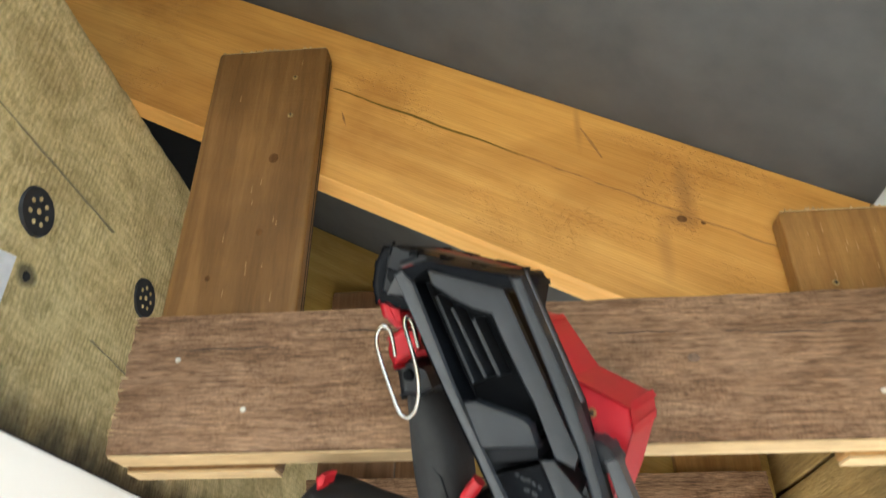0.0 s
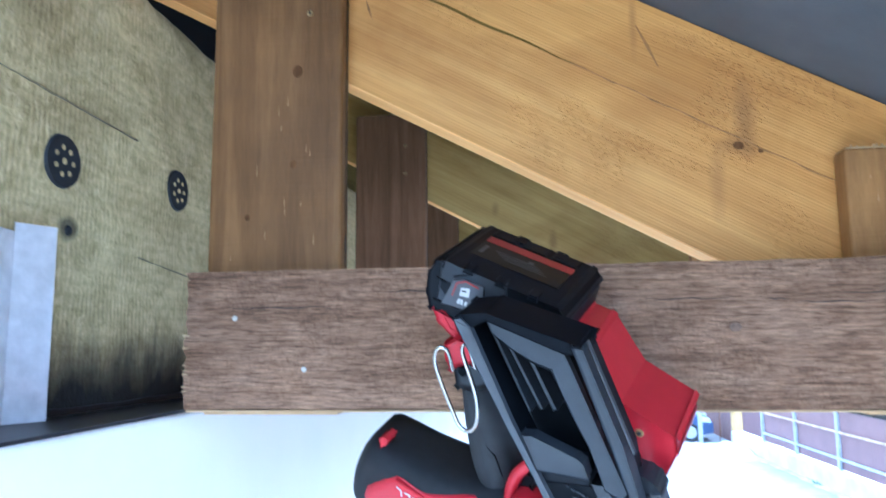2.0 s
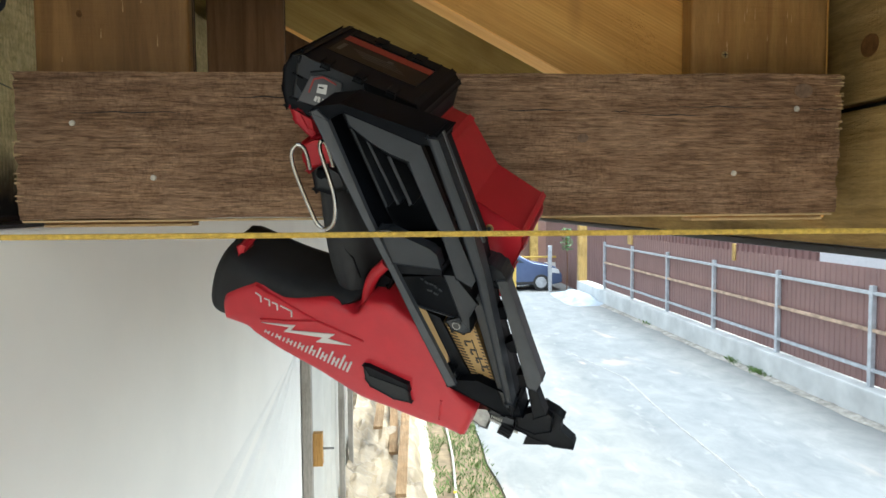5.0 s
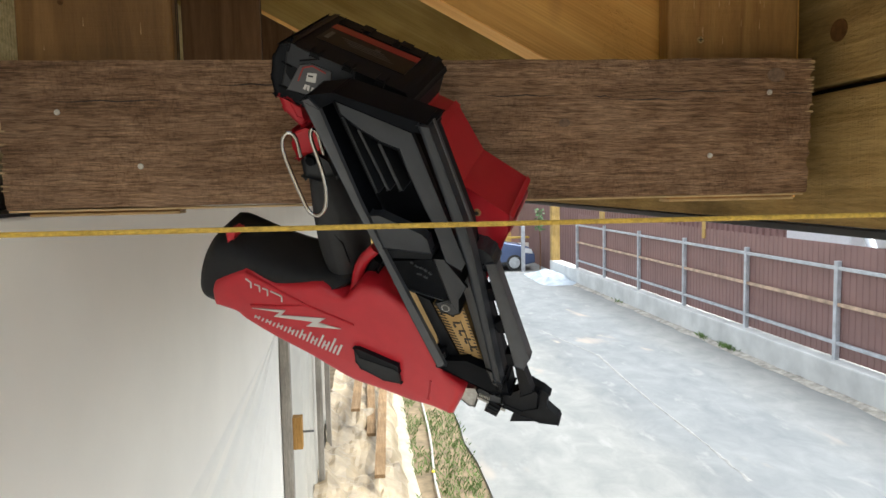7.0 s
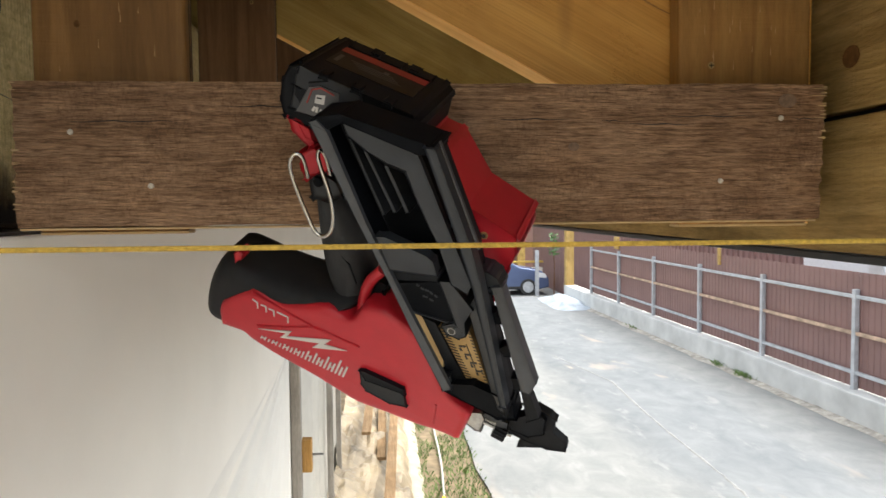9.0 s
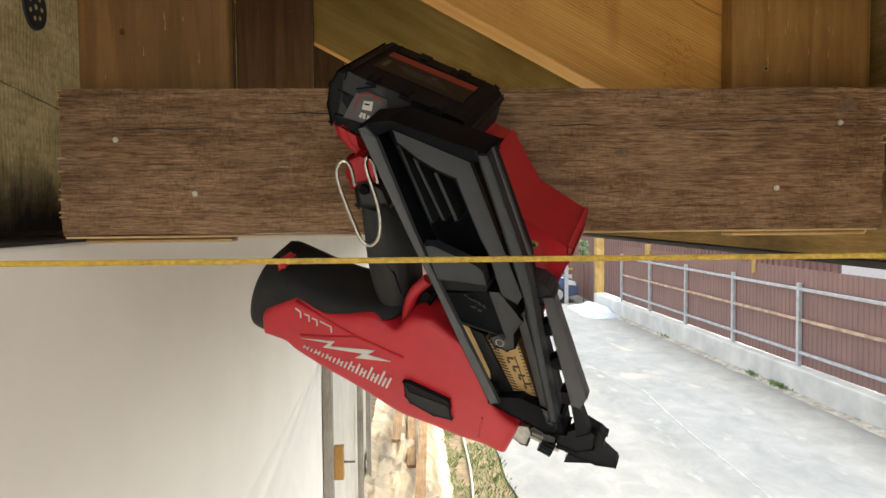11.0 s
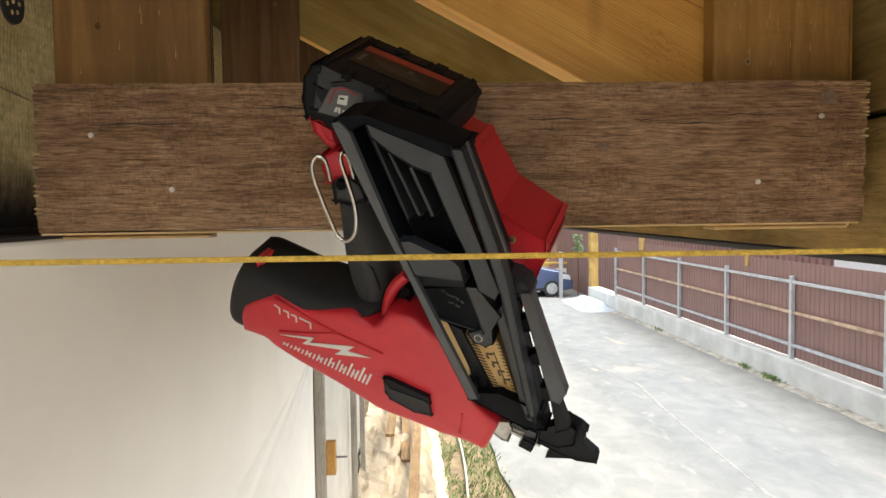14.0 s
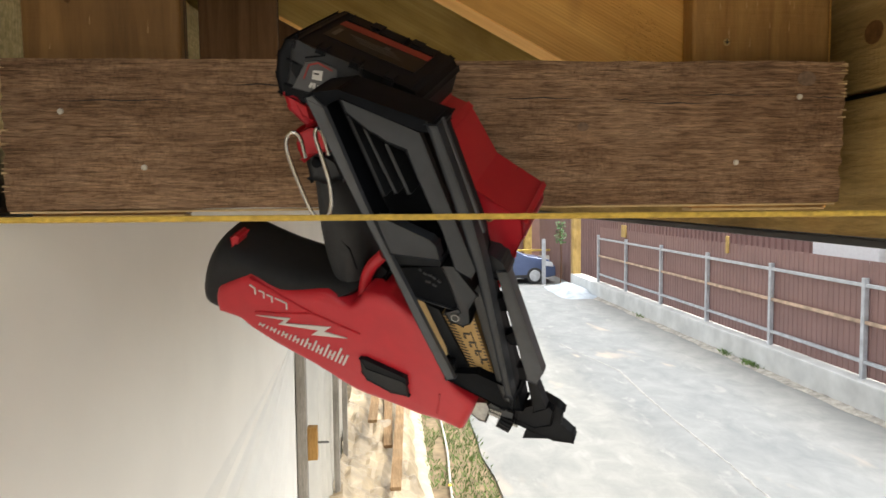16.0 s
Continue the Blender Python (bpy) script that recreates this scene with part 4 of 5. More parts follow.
def build_nailer():
    g = thing("nail_gun", "red and black cordless nail gun hanging upside down on the board", "nail gun")
    # motor housing
    body = smooth(part("motor_housing", soft_bm([(-299, 105), (-311, 116), (-318, 134), (-310, 139), (-294, 148), (-289, 158), (-266, 183), (-235, 211), (-215, 232), (-196, 252), (-167, 268), (-139, 286), (-119, 295), (-106, 304), (-97, 309), (-73, 279), (-86, 252), (-87, 189), (-104, 160), (-114, 146), (-136, 138), (-157, 150), (-178, 132), (-228, 121), (-255, 99)], [(12, -82), (3, -74), (0, -60), (0, -3), (0.8, 1), (2.4, 3.8), (5, 5.2), (9, 5.8)], 4, 0.3, 0.5), M_RED, g, "red plastic motor housing"), 75)
    smooth(part("rear_shell", soft_bm([(-284, 62), (-301, 71), (-318, 86), (-333, 103), (-340, 118), (-338, 130), (-326, 141), (-295, 150), (-231, 150), (-176, 156), (-152, 145), (-155, 134), (-180, 124), (-206, 114), (-240, 94), (-268, 72)], [(12, -72), (2, -69), (0, -62), (0, -30), (1.0, -20), (3.2, -11), (7.0, -4), (12.0, 0), (18.0, 2)], 4, 0.35), M_RUBBER, g, "soft black rubber rear shell"), 75)
    shape("shell_button", [(-259, 60), (-251, 58), (-248, 61), (-254, 67), (-262, 68)], -16, -2.5, M_RED, g, "small red inlay", 1.5)
    ridge = [(-254, 102), (-202, 151), (-160, 181)]
    for a, b in zip(ridge, ridge[1:]):
        bar("housing_ridge", a, b, 1.6, 3, 6.3, M_RED, body, "", 0.6)
    ridge = [(-269, 140), (-239, 146), (-202, 151)]
    for a, b in zip(ridge, ridge[1:]):
        bar("housing_ridge", a, b, 1.2, 3, 6.2, M_RED, body, "", 0.6)
    shape("side_vent", [(-170, 208), (-131, 237), (-136, 257), (-153, 251), (-173, 233), (-175, 224)], 2, 8.5, M_HANDLE, body, "black side vent insert", 2, 2)
    shape("vent_lip", [(-169, 207), (-164, 208), (-129, 234), (-131, 243), (-134, 238), (-167, 219)], 6, 10.5, M_BLACK, body, "dark upper lip of the vent", 1, 2)
    bar("collar_seam", *[(-103, 260), (-115, 283)], 1.4, 2, 6.4, M_RED, body, "", 0.5)
    # emblem and lettering as plain shapes
    shape("emblem", [(-270, 144), (-230, 153), (-239, 158), (-188, 169), (-199, 173), (-176, 184), (-215, 175), (-204, 171), (-248, 158), (-238, 154)], 5.2, 7.0, M_PRINT, body, "silver-grey zigzag emblem", 0)
    base, crest = [(-273, 156), (-196, 215)], [(-265, 150), (-178, 197)]
    for k in range(23):
        f = k / 22
        h = (0.30 + 0.08 * math.sin(k * 2.3)) * (0.55 + 0.6 * f) * (1.5 if k in (12, 14, 17, 20) else 1.0)
        a = Vector(base[0]).lerp(Vector(base[1]), f)
        u = (Vector(crest[0]).lerp(Vector(crest[1]), f) - a) * min(1.0, h + 0.25)
        bar("mark", a, a + u, 1.4 + 0.8 * f, 5.0, 6.8, M_PRINT, body, "silver-grey printed bar", 0)
        if k % 3 == 0 and k < 21:
            q = Vector(base[0]).lerp(Vector(base[1]), f + 0.045)
            bar("mark", a + u * 0.5, q + u * 0.5, 1.2, 5.0, 6.8, M_PRINT, body, "silver-grey printed bar", 0)
    way = [(-258, 109), (-254, 114), (-251, 117), (-246, 120), (-244, 123), (-239, 126), (-236, 128), (-226, 136)]
    for (a, b) in zip(way[::2], way[1::2]):
        d = Vector((-3.2, 6.5))
        bar("mark", a, b, 1.3, 5.0, 6.8, M_PRINT, body, "pale printed bar", 0)
        bar("mark", b, Vector(b) + d, 1.3, 5.0, 6.8, M_PRINT, body, "pale printed bar", 0)
    # handle and trigger
    smooth(part("handle", soft_bm([(-150, 12), (-158, 34), (-168, 60), (-176, 84), (-181, 104), (-184, 124), (-181, 146), (-168, 158), (-154, 148), (-144, 130), (-136, 108), (-128, 84), (-125, 52), (-126, 27), (-134, 9)], [(14, -72), (5, -68), (0, -58), (0, -34), (2.5, -25), (7, -18), (13, -14)]), M_HANDLE, g, "charcoal rubber-coated handle"), 75)
    bar("handle_seam", *[(-148, 89), (-144, 100)], 0.5, -16, -13.6, M_BLACK, g, "thin moulding seam", 0)
    bar("handle_seam", *[(-144, 100), (-146, 122)], 0.5, -16, -13.6, M_BLACK, g, "thin moulding seam", 0)
    shape("handle_collar", [(-141, 3), (-127, 2), (-116, 15), (-116, 30), (-133, 31), (-147, 24)], -66, -13, M_GREYBLACK, g, "dark grey handle collar", 4, 3)
    smooth(part("collar_pin", disc_bm(at_tool(*[(-135, 11)][0], -13), TN, 0.0055, 0.003, 20, 0.001), M_PIT, g, "black round pin"))
    shape("trigger", [(-122, 124), (-131, 129), (-141, 141), (-144, 154), (-141, 163), (-129, 160), (-122, 147), (-124, 140), (-116, 132)], -48, -22, M_BLACK, g, "black trigger", 5, 3)
    guard = [at_tool(r, s, c) for (r, s), c in zip([(-153, 155), (-150, 145), (-140, 131), (-130, 122), (-121, 117), (-113, 113)], (-12, -18, -18, -18, -18, -18))]
    smooth(part("trigger_guard", tube_bm(smooth_line(guard, 4), 0.0058, 12), M_RED, g, "red trigger guard"))
    # battery
    bat = shape("battery", [(-95, -93), (-52, -58), (-14, -28), (-12, -18), (-28, 4), (-60, -12), (-110, -40), (-131, -57), (-127, -72), (-117, -87), (-105, -95)], -90, -3, M_BLACK, g, "black slide-on battery pack", 3, 3)
    shape("near_side", [(-121, -63), (-110, -77), (-101, -91), (-94, -92), (-90, -87), (-84, -82), (-51, -57), (-59, -40), (-103, -46)], -6, -2.4, M_GREYBLACK, bat, "dark grey near side", 1)
    bar("side_groove", *[(-112, -81), (-105, -74)], 1.2, -4, -1.6, M_PIT, bat, "dark groove", 0)
    bar("side_groove", *[(-125, -63), (-101, -48)], 1.4, -4, -1.6, M_PIT, bat, "dark groove", 0)
    bar("side_groove", *[(-93, -96), (-102, -87)], 1.4, -4, -1.6, M_PIT, bat, "dark groove", 0)
    bar("side_groove", *[(-95, -77), (-79, -74)], 1.2, -4, -1.6, M_PIT, bat, "dark groove", 0)
    up = Vector((0.64, -0.77))
    for a, b, c0, c1, mat, lab in (((-88, -87), (-23, -35.5), -70, -28, M_LABEL, "dark printed label"), ((-88, -87), (-23, -35.5), -71, -60, M_STRIPE, "dull red label stripe")):
        off = 0.5 if mat is M_LABEL else 0.9
        bar("label", (a[0] + up.x * off, a[1] + up.y * off), (b[0] + up.x * off, b[1] + up.y * off), 0.9, c0, c1, mat, bat, lab, 0)
    for k in range(4):
        bar("print", (-76 + 3 * k + up.x, -77.4 + 2.4 * k + up.y), (-44 + 3 * k + up.x, -52 + 2.4 * k + up.y), 0.5, -49 + 3.2 * k, -48.3 + 3.2 * k, M_SOFTPRINT, bat, "fine grey print line", 0)
    bar("print", (-85 + up.x, -84.6 + up.y), (-82 + up.x, -82.2 + up.y), 0.5, -52, -36, M_SOFTPRINT, bat, "fine grey print line", 0)
    bar("print", (-52 + up.x, -58.2 + up.y), (-48 + up.x, -55 + up.y), 0.5, -54, -50, M_SOFTPRINT, bat, "fine grey print line", 0)
    for a, b in (((-72, -75), (-64, -68.5)), ((-42, -51), (-34, -44.5))):
        bar("notch", a, b, 4, -91.5, -80, M_BLACK, bat)
    for f in (0.22, 0.5, 0.78):
        x, y = -97 + 83 * f, -94 + 66 * f
        bar("rib", (x - 9, y - 7.2), (x + 9, y + 7.2), 3.2, -89, -76, M_BLACK, bat, "raised rib", 1.2)
        bar("clip", (x - 3, y - 1), (x + 3, y + 3.8), 5, -10, -1.5, M_BLACK, bat, "small latch", 1)
    shape("side_badge", [(-118, -58), (-96, -74), (-85, -72), (-71, -61), (-81, -40), (-100, -48)], -4, -1.2, M_BADGE, bat, "grey side badge", 0.6)
    line = [(-104, -62), (-94, -71), (-85, -70), (-76, -61)]
    for a, b in zip(line, line[1:]):
        bar("badge_line", a, b, 1.3, -3, -0.6, M_STRIPE, bat, "red badge outline", 0)
    shape("badge_mark", [(-92, -66), (-84, -63), (-89, -56), (-97, -60)], -3, -0.6, M_PRINT, bat, "white printed bar", 0)
    shape("badge_mark", [(-92, -64), (-88, -62), (-89, -61), (-93, -63)], -3, -0.4, M_PIT, bat, "dark printed bar", 0)
    bar("badge_mark", *[(-102, -54), (-98, -57)], 2.2, -3, -0.6, M_PRINT, bat, "white printed bar", 0)
    bar("badge_mark", *[(-99, -52), (-96, -56)], 2.2, -3, -0.6, M_PRINT, bat, "white printed bar", 0)
    bar("badge_mark", *[(-96, -50), (-93, -53)], 2.2, -3, -0.6, M_PRINT, bat, "white printed bar", 0)
    # foot of the handle behind the magazine
    shape("battery_foot", [(-26, 4), (-12, 16), (-3, 66), (30, 104), (25, 119), (-4, 152), (-20, 168), (-30, 160), (-27, 110)], -88, -19, M_RED, g, "red plastic battery foot", 3.5, 3)
    smooth(part("foot_screw", disc_bm(at_tool(0, 97, -19.5), TN, 0.0042, 0.002, 16, 0.001), M_SCREW, g, "brass screw"))
    smooth(part("screw_socket", disc_bm(at_tool(0, 97, -17.6), TN, 0.002, 0.0004, 10), M_INK, g, "dark screw socket"))
    bar("foot_clip", (-9, 67), (11, 85), 3, -91, -84, M_BLACK, g, "black clip", 1)
    shape("release_lever", [(-128, -54), (-120, -50), (-112, -40), (-114, -27), (-120, -25), (-124, -32), (-129, -43)], -46, -3, M_RED, g, "red release lever", 3, 3)
    shape("lever_face", [(-121, -48), (-113, -40), (-115, -30), (-120, -34)], -6, -1.6, M_RED, g, "raised red lever face", 1.2)
    shape("hook_mount", [(-128, -22), (-113, -24), (-102, -15), (-109, -1), (-121, -1), (-134, 0), (-133, -11)], -44, 2, M_RED, g, "red hook mount", 4, 3)
    wire = [(-120.7, -4, 19), (-114.7, -17.7, 23), (-112.7, -25.5, 26), (-116.2, -29, 28), (-122, -25.4, 30), (-126, -15, 31), (-126.9, 4.7, 33), (-126.4, 24.6, 35), (-125.8, 37.5, 36), (-123, 44, 36), (-117.3, 46, 36), (-109.2, 41.7, 36), (-101.8, 31, 36), (-97, 16, 35), (-95.6, -1, 33), (-95.3, -16.4, 31), (-94.3, -24, 29), (-91.8, -26, 27), (-91.3, -21, 24.5), (-93.9, -12, 22), (-97, -1.4, 20)]
    smooth(part("belt_hook", tube_bm(smooth_line([at_tool(*p) for p in wire]), 0.0018, 10), M_CHROME, g, "bright steel wire hook"), 60)
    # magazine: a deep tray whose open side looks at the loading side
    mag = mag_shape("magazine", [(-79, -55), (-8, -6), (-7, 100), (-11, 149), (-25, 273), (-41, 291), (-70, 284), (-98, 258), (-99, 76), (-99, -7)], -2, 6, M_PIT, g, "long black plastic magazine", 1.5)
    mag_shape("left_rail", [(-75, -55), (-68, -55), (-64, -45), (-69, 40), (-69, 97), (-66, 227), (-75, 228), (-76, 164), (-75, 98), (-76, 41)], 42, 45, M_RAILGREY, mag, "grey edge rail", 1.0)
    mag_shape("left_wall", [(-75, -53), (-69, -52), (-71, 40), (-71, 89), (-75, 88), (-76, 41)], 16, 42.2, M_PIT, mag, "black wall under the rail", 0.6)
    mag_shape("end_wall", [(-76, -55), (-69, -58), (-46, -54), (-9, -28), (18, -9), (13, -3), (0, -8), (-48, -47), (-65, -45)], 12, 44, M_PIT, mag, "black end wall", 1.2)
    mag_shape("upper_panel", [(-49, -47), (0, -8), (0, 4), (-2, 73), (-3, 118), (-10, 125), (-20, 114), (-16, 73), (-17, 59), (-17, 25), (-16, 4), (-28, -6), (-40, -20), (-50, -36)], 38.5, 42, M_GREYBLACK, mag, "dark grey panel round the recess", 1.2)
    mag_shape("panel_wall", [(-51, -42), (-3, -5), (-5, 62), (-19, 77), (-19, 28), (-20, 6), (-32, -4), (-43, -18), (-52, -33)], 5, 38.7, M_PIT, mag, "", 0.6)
    for a, b, w in ([(-59, -29), (-61, 42)] + [2.4], [(-51, -16), (-50, 42)] + [3.0], [(-39, 0), (-39, 45)] + [3.4]):
        bar("rib", a, b, w, 5, 27, M_GREYBLACK, mag, "slim raised rib", 0.8, TMAG)
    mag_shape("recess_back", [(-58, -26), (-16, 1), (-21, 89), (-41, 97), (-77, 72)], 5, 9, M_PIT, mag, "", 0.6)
    mag_shape("inner_ridge", [(10, -12), (18, -9), (14, 73), (9, 112), (-18, 254), (-24, 252), (0, 116), (4, 74)], 37, 46, M_GREYBLACK, mag, "long grey ridge", 2.0, 3)
    mag_shape("outer_rim", [(14, -11), (10, -6), (6, 99), (-4, 130), (-28, 274), (-22, 263), (2, 119), (10, 85)], 16, 40, M_BLACK, mag, "black outer rim", 1.2)
    mag_shape("rim_edge", [(20, -12), (21, -12), (17, 85), (15, 85)], 38, 41.2, M_RAILGREY, mag, "thin grey rim edge", 0.3)
    mag_shape("finger_lip", [(-67, 54), (-58, 56), (-29, 81), (-26, 87), (-28, 102), (-69, 88)], 36, 44, M_GREYBLACK, mag, "grey finger lip", 1.5)
    mag_shape("lip_edge", [(-74, 89), (-28, 100), (-33, 110), (-76, 100)], 10, 40, M_BLACK, mag, "dark lower edge of the lip", 1.0)
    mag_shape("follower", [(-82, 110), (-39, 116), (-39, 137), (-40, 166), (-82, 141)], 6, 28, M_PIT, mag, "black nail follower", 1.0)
    line = [(-81, 110), (-81, 141), (-40, 165)]
    for a, b in zip(line, line[1:]):
        bar("follower_edge", a, b, 1.4, 20, 29.4, M_GREYBLACK, mag, "thin raised edge", 0.4, TMAG)
    for k, (a, b) in enumerate(zip([(-61, 115), (-58, 119), (-55, 122), (-51, 125), (-48, 129), (-60, 128), (-55, 132)], [(-59, 117), (-56, 122), (-52, 124), (-50, 128), (-47, 132), (-56, 130), (-52, 135)])):
        bar("embossing", a, b, 2.2, 27, 29, M_GREYBLACK, mag, "raised moulded mark", 0, TMAG)
    mag_shape("follower_arm", [(-36, 113), (-26, 116), (-17, 148), (-30, 161), (-35, 176), (-43, 178), (-50, 172), (-39, 163), (-37, 136)], 6, 32, M_GREYBLACK, mag, "grey follower arm", 1.5)
    (r, s), = [(-46, 168)]
    shape("bolt_plate", [(r - 8, s - 6), (r + 6, s - 8), (r + 9, s + 4), (r + 2, s + 8), (r - 7, s + 6)], 10, 31, M_GREYBLACK, mag, "grey bolt plate", 1.2, m=TMAG)
    out = TMAG.to_3x3() @ Vector((0, 0, 1))
    smooth(part("arm_bolt", disc_bm(TMAG @ Vector((r, s, 30.5)), out, 0.0048, 0.0028, 20, 0.001), M_STEEL, mag, "steel bolt"))
    smooth(part("bolt_socket", disc_bm(TMAG @ Vector((r, s, 33.3)), out, 0.0030, 0.0003, 14), M_INK, mag, "dark bolt socket"))
    mag_shape("label_plate", [(-64, 164), (-59, 178), (-49, 185), (-41, 184), (-34, 167), (-41, 256), (-56, 243), (-62, 242)], 6, 22, M_GOLD, mag, "gold label with black hatching", 0.4)
    mag_shape("label_plate", [(-88, 147), (-76, 155), (-75, 204), (-81, 226), (-90, 228)], 6, 20, M_GOLD, mag, "narrow gold strip", 0.4)
    mag_shape("nail_channel", [(-73, 153), (-63, 162), (-60, 242), (-56, 263), (-81, 247), (-73, 208)], 6, 24, M_BLACK, mag, "black channel edge", 1.0)
    left, right = [(-63, 169), (-60, 240)], [(-34, 173), (-41, 250)]
    for k in range(20):
        f = k / 19
        a = Vector(left[0]).lerp(Vector(left[1]), f)
        bar("stripe", a, a + Vector((6.4, 3.6)), 1.15, 21.5, 22.5, M_INK, mag, "black hatch stripe", 0, TMAG)
        b = Vector(right[0]).lerp(Vector(right[1]), f)
        bar("stripe", b, b + Vector((-2.6, -1.4)), 1.2, 21.5, 22.5, M_INK, mag, "black hatch stripe", 0, TMAG)
    rows = [(-52, 193), (-46, 229)]
    for k in range(4):
        a = Vector(rows[0]).lerp(Vector(rows[1]), k / 3.4)
        bar("print", a, a + Vector((6.5, 1.5)), 2.0, 21.5, 22.6, M_INK, mag, "black printed bar", 0, TMAG)
        bar("print", a + Vector((0, 2)), a + Vector((0.4, 6)), 1.8, 21.5, 22.6, M_INK, mag, "black printed bar", 0, TMAG)
    bar("print", *[(-44, 192), (-46, 226)], 0.8, 21.5, 22.6, M_INK, mag, "thin black line", 0, TMAG)
    bar("print", *[(-52, 243), (-47, 246)], 3.5, 21.5, 22.6, M_INK, mag, "black printed bar", 0, TMAG)
    mag_shape("flat_strip", [(-22, 147), (-13, 139), (-30, 269), (-34, 281), (-37, 267), (-36, 249)], 8, 30, M_GREYBLACK, mag, "flat grey strip beside the label", 1.0)
    mag_shape("lower_guard", [(-84, 238), (-71, 231), (-51, 234), (-34, 248), (-20, 262), (-24, 283), (-42, 280), (-55, 266), (-67, 255)], 8, 30, M_PIT, g, "black lower guard", 2.5, 3)
    smooth(part("guard_screw", disc_bm(TMAG @ Vector((*[(-74, 221)][0], 28)), out, 0.004, 0.006, 14, 0.001), M_BLACK, g))
    shape("guard_lug", [(-79, 218), (-70, 219), (-74, 240), (-84, 240)], 4, 28, M_BLACK, g, "small black lug", 1.5, m=TMAG)
    # slotted rail
    fin = mag_shape("slotted_rail", [(8, 129), (17, 130), (11, 241), (1, 253), (-6, 248)], 20, 30, M_RAILGREY, g, "grey rail with long slots", 1.2)
    mag_shape("rail_tail", [(-7, 248), (0, 255), (-1, 286), (-15, 290)], 18, 27, M_BLACK, fin, "black tail of the rail", 1.2)
    for pts in ([(-4, 127), (5, 130), (5, 137), (-5, 134)], [(-8, 158), (3, 156), (3, 170), (-7, 168)], [(-11, 197), (2, 192), (1, 209), (-8, 206)], [(-11, 233), (-2, 234), (-4, 250), (-14, 248)]):
        mag_shape("bridge", pts, 16, 28, M_BLACK, fin, "", 1.2)
    mag_shape("fin_knuckle", [(-5, 101), (0, 108), (10, 114), (15, 121), (16, 131), (11, 142), (9, 136), (-3, 130), (-3, 117)], 10, 28, M_GREYBLACK, g, "grey rounded knuckle", 3, 4)
    # nose
    nose = shape("nose_piece", [(-44, 298), (-35, 301), (-9, 291), (1, 301), (5, 308), (1, 314), (-2, 323), (6, 337), (6, 342), (4, 344), (2, 348), (-16, 344), (-35, 331), (-49, 320)], -25, -17, M_BLACK, g, "dark steel nose piece", 1.6)
    shape("nose_cheek", [(-40, 300), (-10, 292), (-4, 303), (-12, 321), (-29, 323), (-44, 313)], -20, -13, M_BLACK, nose, "black cheek", 1.6)
    shape("contact_claw", [(-42, 331), (-50, 344), (-22, 346), (-33, 337)], -32, -22, M_BLACK, g, "toothed contact claw", 0.8)
    shape("depth_block", [(-95, 306), (-84, 292), (-73, 294), (-72, 302), (-83, 318), (-88, 316)], -40, -20, M_STEEL, g, "steel depth adjuster block", 2)
    shape("depth_tab", [(-70, 294), (-61, 289), (-50, 296), (-51, 303), (-46, 306), (-50, 314), (-60, 310), (-70, 302)], -32, -16, M_GREYBLACK, g, "dark adjuster tab", 1.5)
    cog = [(0.0085 * (1 if k % 2 else 0.9) * math.cos(k * math.tau / 28), 0.0085 * (1 if k % 2 else 0.9) * math.sin(k * math.tau / 28)) for k in range(28)]
    wheel = prism_bm(cog, -0.007, 0.007)
    axis = TE2 * 0.75 + TE1 * 0.66
    wheel.transform(Matrix.Translation(at_tool(*[(-66, 328)][0], -28)) @ axis.to_track_quat("Z", "Y").to_matrix().to_4x4())
    part("depth_wheel", wheel, M_BLACK, g, "black knurled depth wheel")
    ends = [(-83, 309), (-54, 333)]
    smooth(part("depth_rod", tube_bm([at_tool(*ends[0], -28), at_tool(*ends[1], -28)], 0.003, 8), M_STEEL, g, "steel rod"))
    for k in range(7):
        q = [(-68, 299), (-59, 304)]
        a = Vector(q[0]).lerp(Vector(q[1]), k / 6)
        bar("thread", a, a + Vector((-2.2, 4.2)), 0.9, -22, -15, M_STEEL, g, "bright screw thread", 0.2)
    return g


M_BADGE = plain("grey_badge_plastic", (0.055, 0.056, 0.06), 0.4, vary=0.08)
M_SOFTPRINT = plain("faded_label_print", (0.07, 0.066, 0.06), 0.5, vary=0.1)
build_nailer()


# ---- along the house ----
def sheet_bm(nu, nv, fun, thick=0.004):
    """A sheet whose points come from fun(u, v), u and v from 0 to 1."""
    bm = bmesh.new()
    rows = [[bm.verts.new(fun(i / nu, j / nv)) for i in range(nu + 1)] for j in range(nv + 1)]
    for a, b in zip(rows, rows[1:]):
        for i in range(nu):
            bm.faces.new((a[i], a[i + 1], b[i + 1], b[i]))
    if thick:
        bmesh.ops.recalc_face_normals(bm, faces=bm.faces)
        bm.normal_update()
        geo = bmesh.ops.extrude_face_region(bm, geom=bm.faces[:])["geom"]
        for v in geo:
            if isinstance(v, bmesh.types.BMVert):
                v.co -= v.normal * thick
    return bm


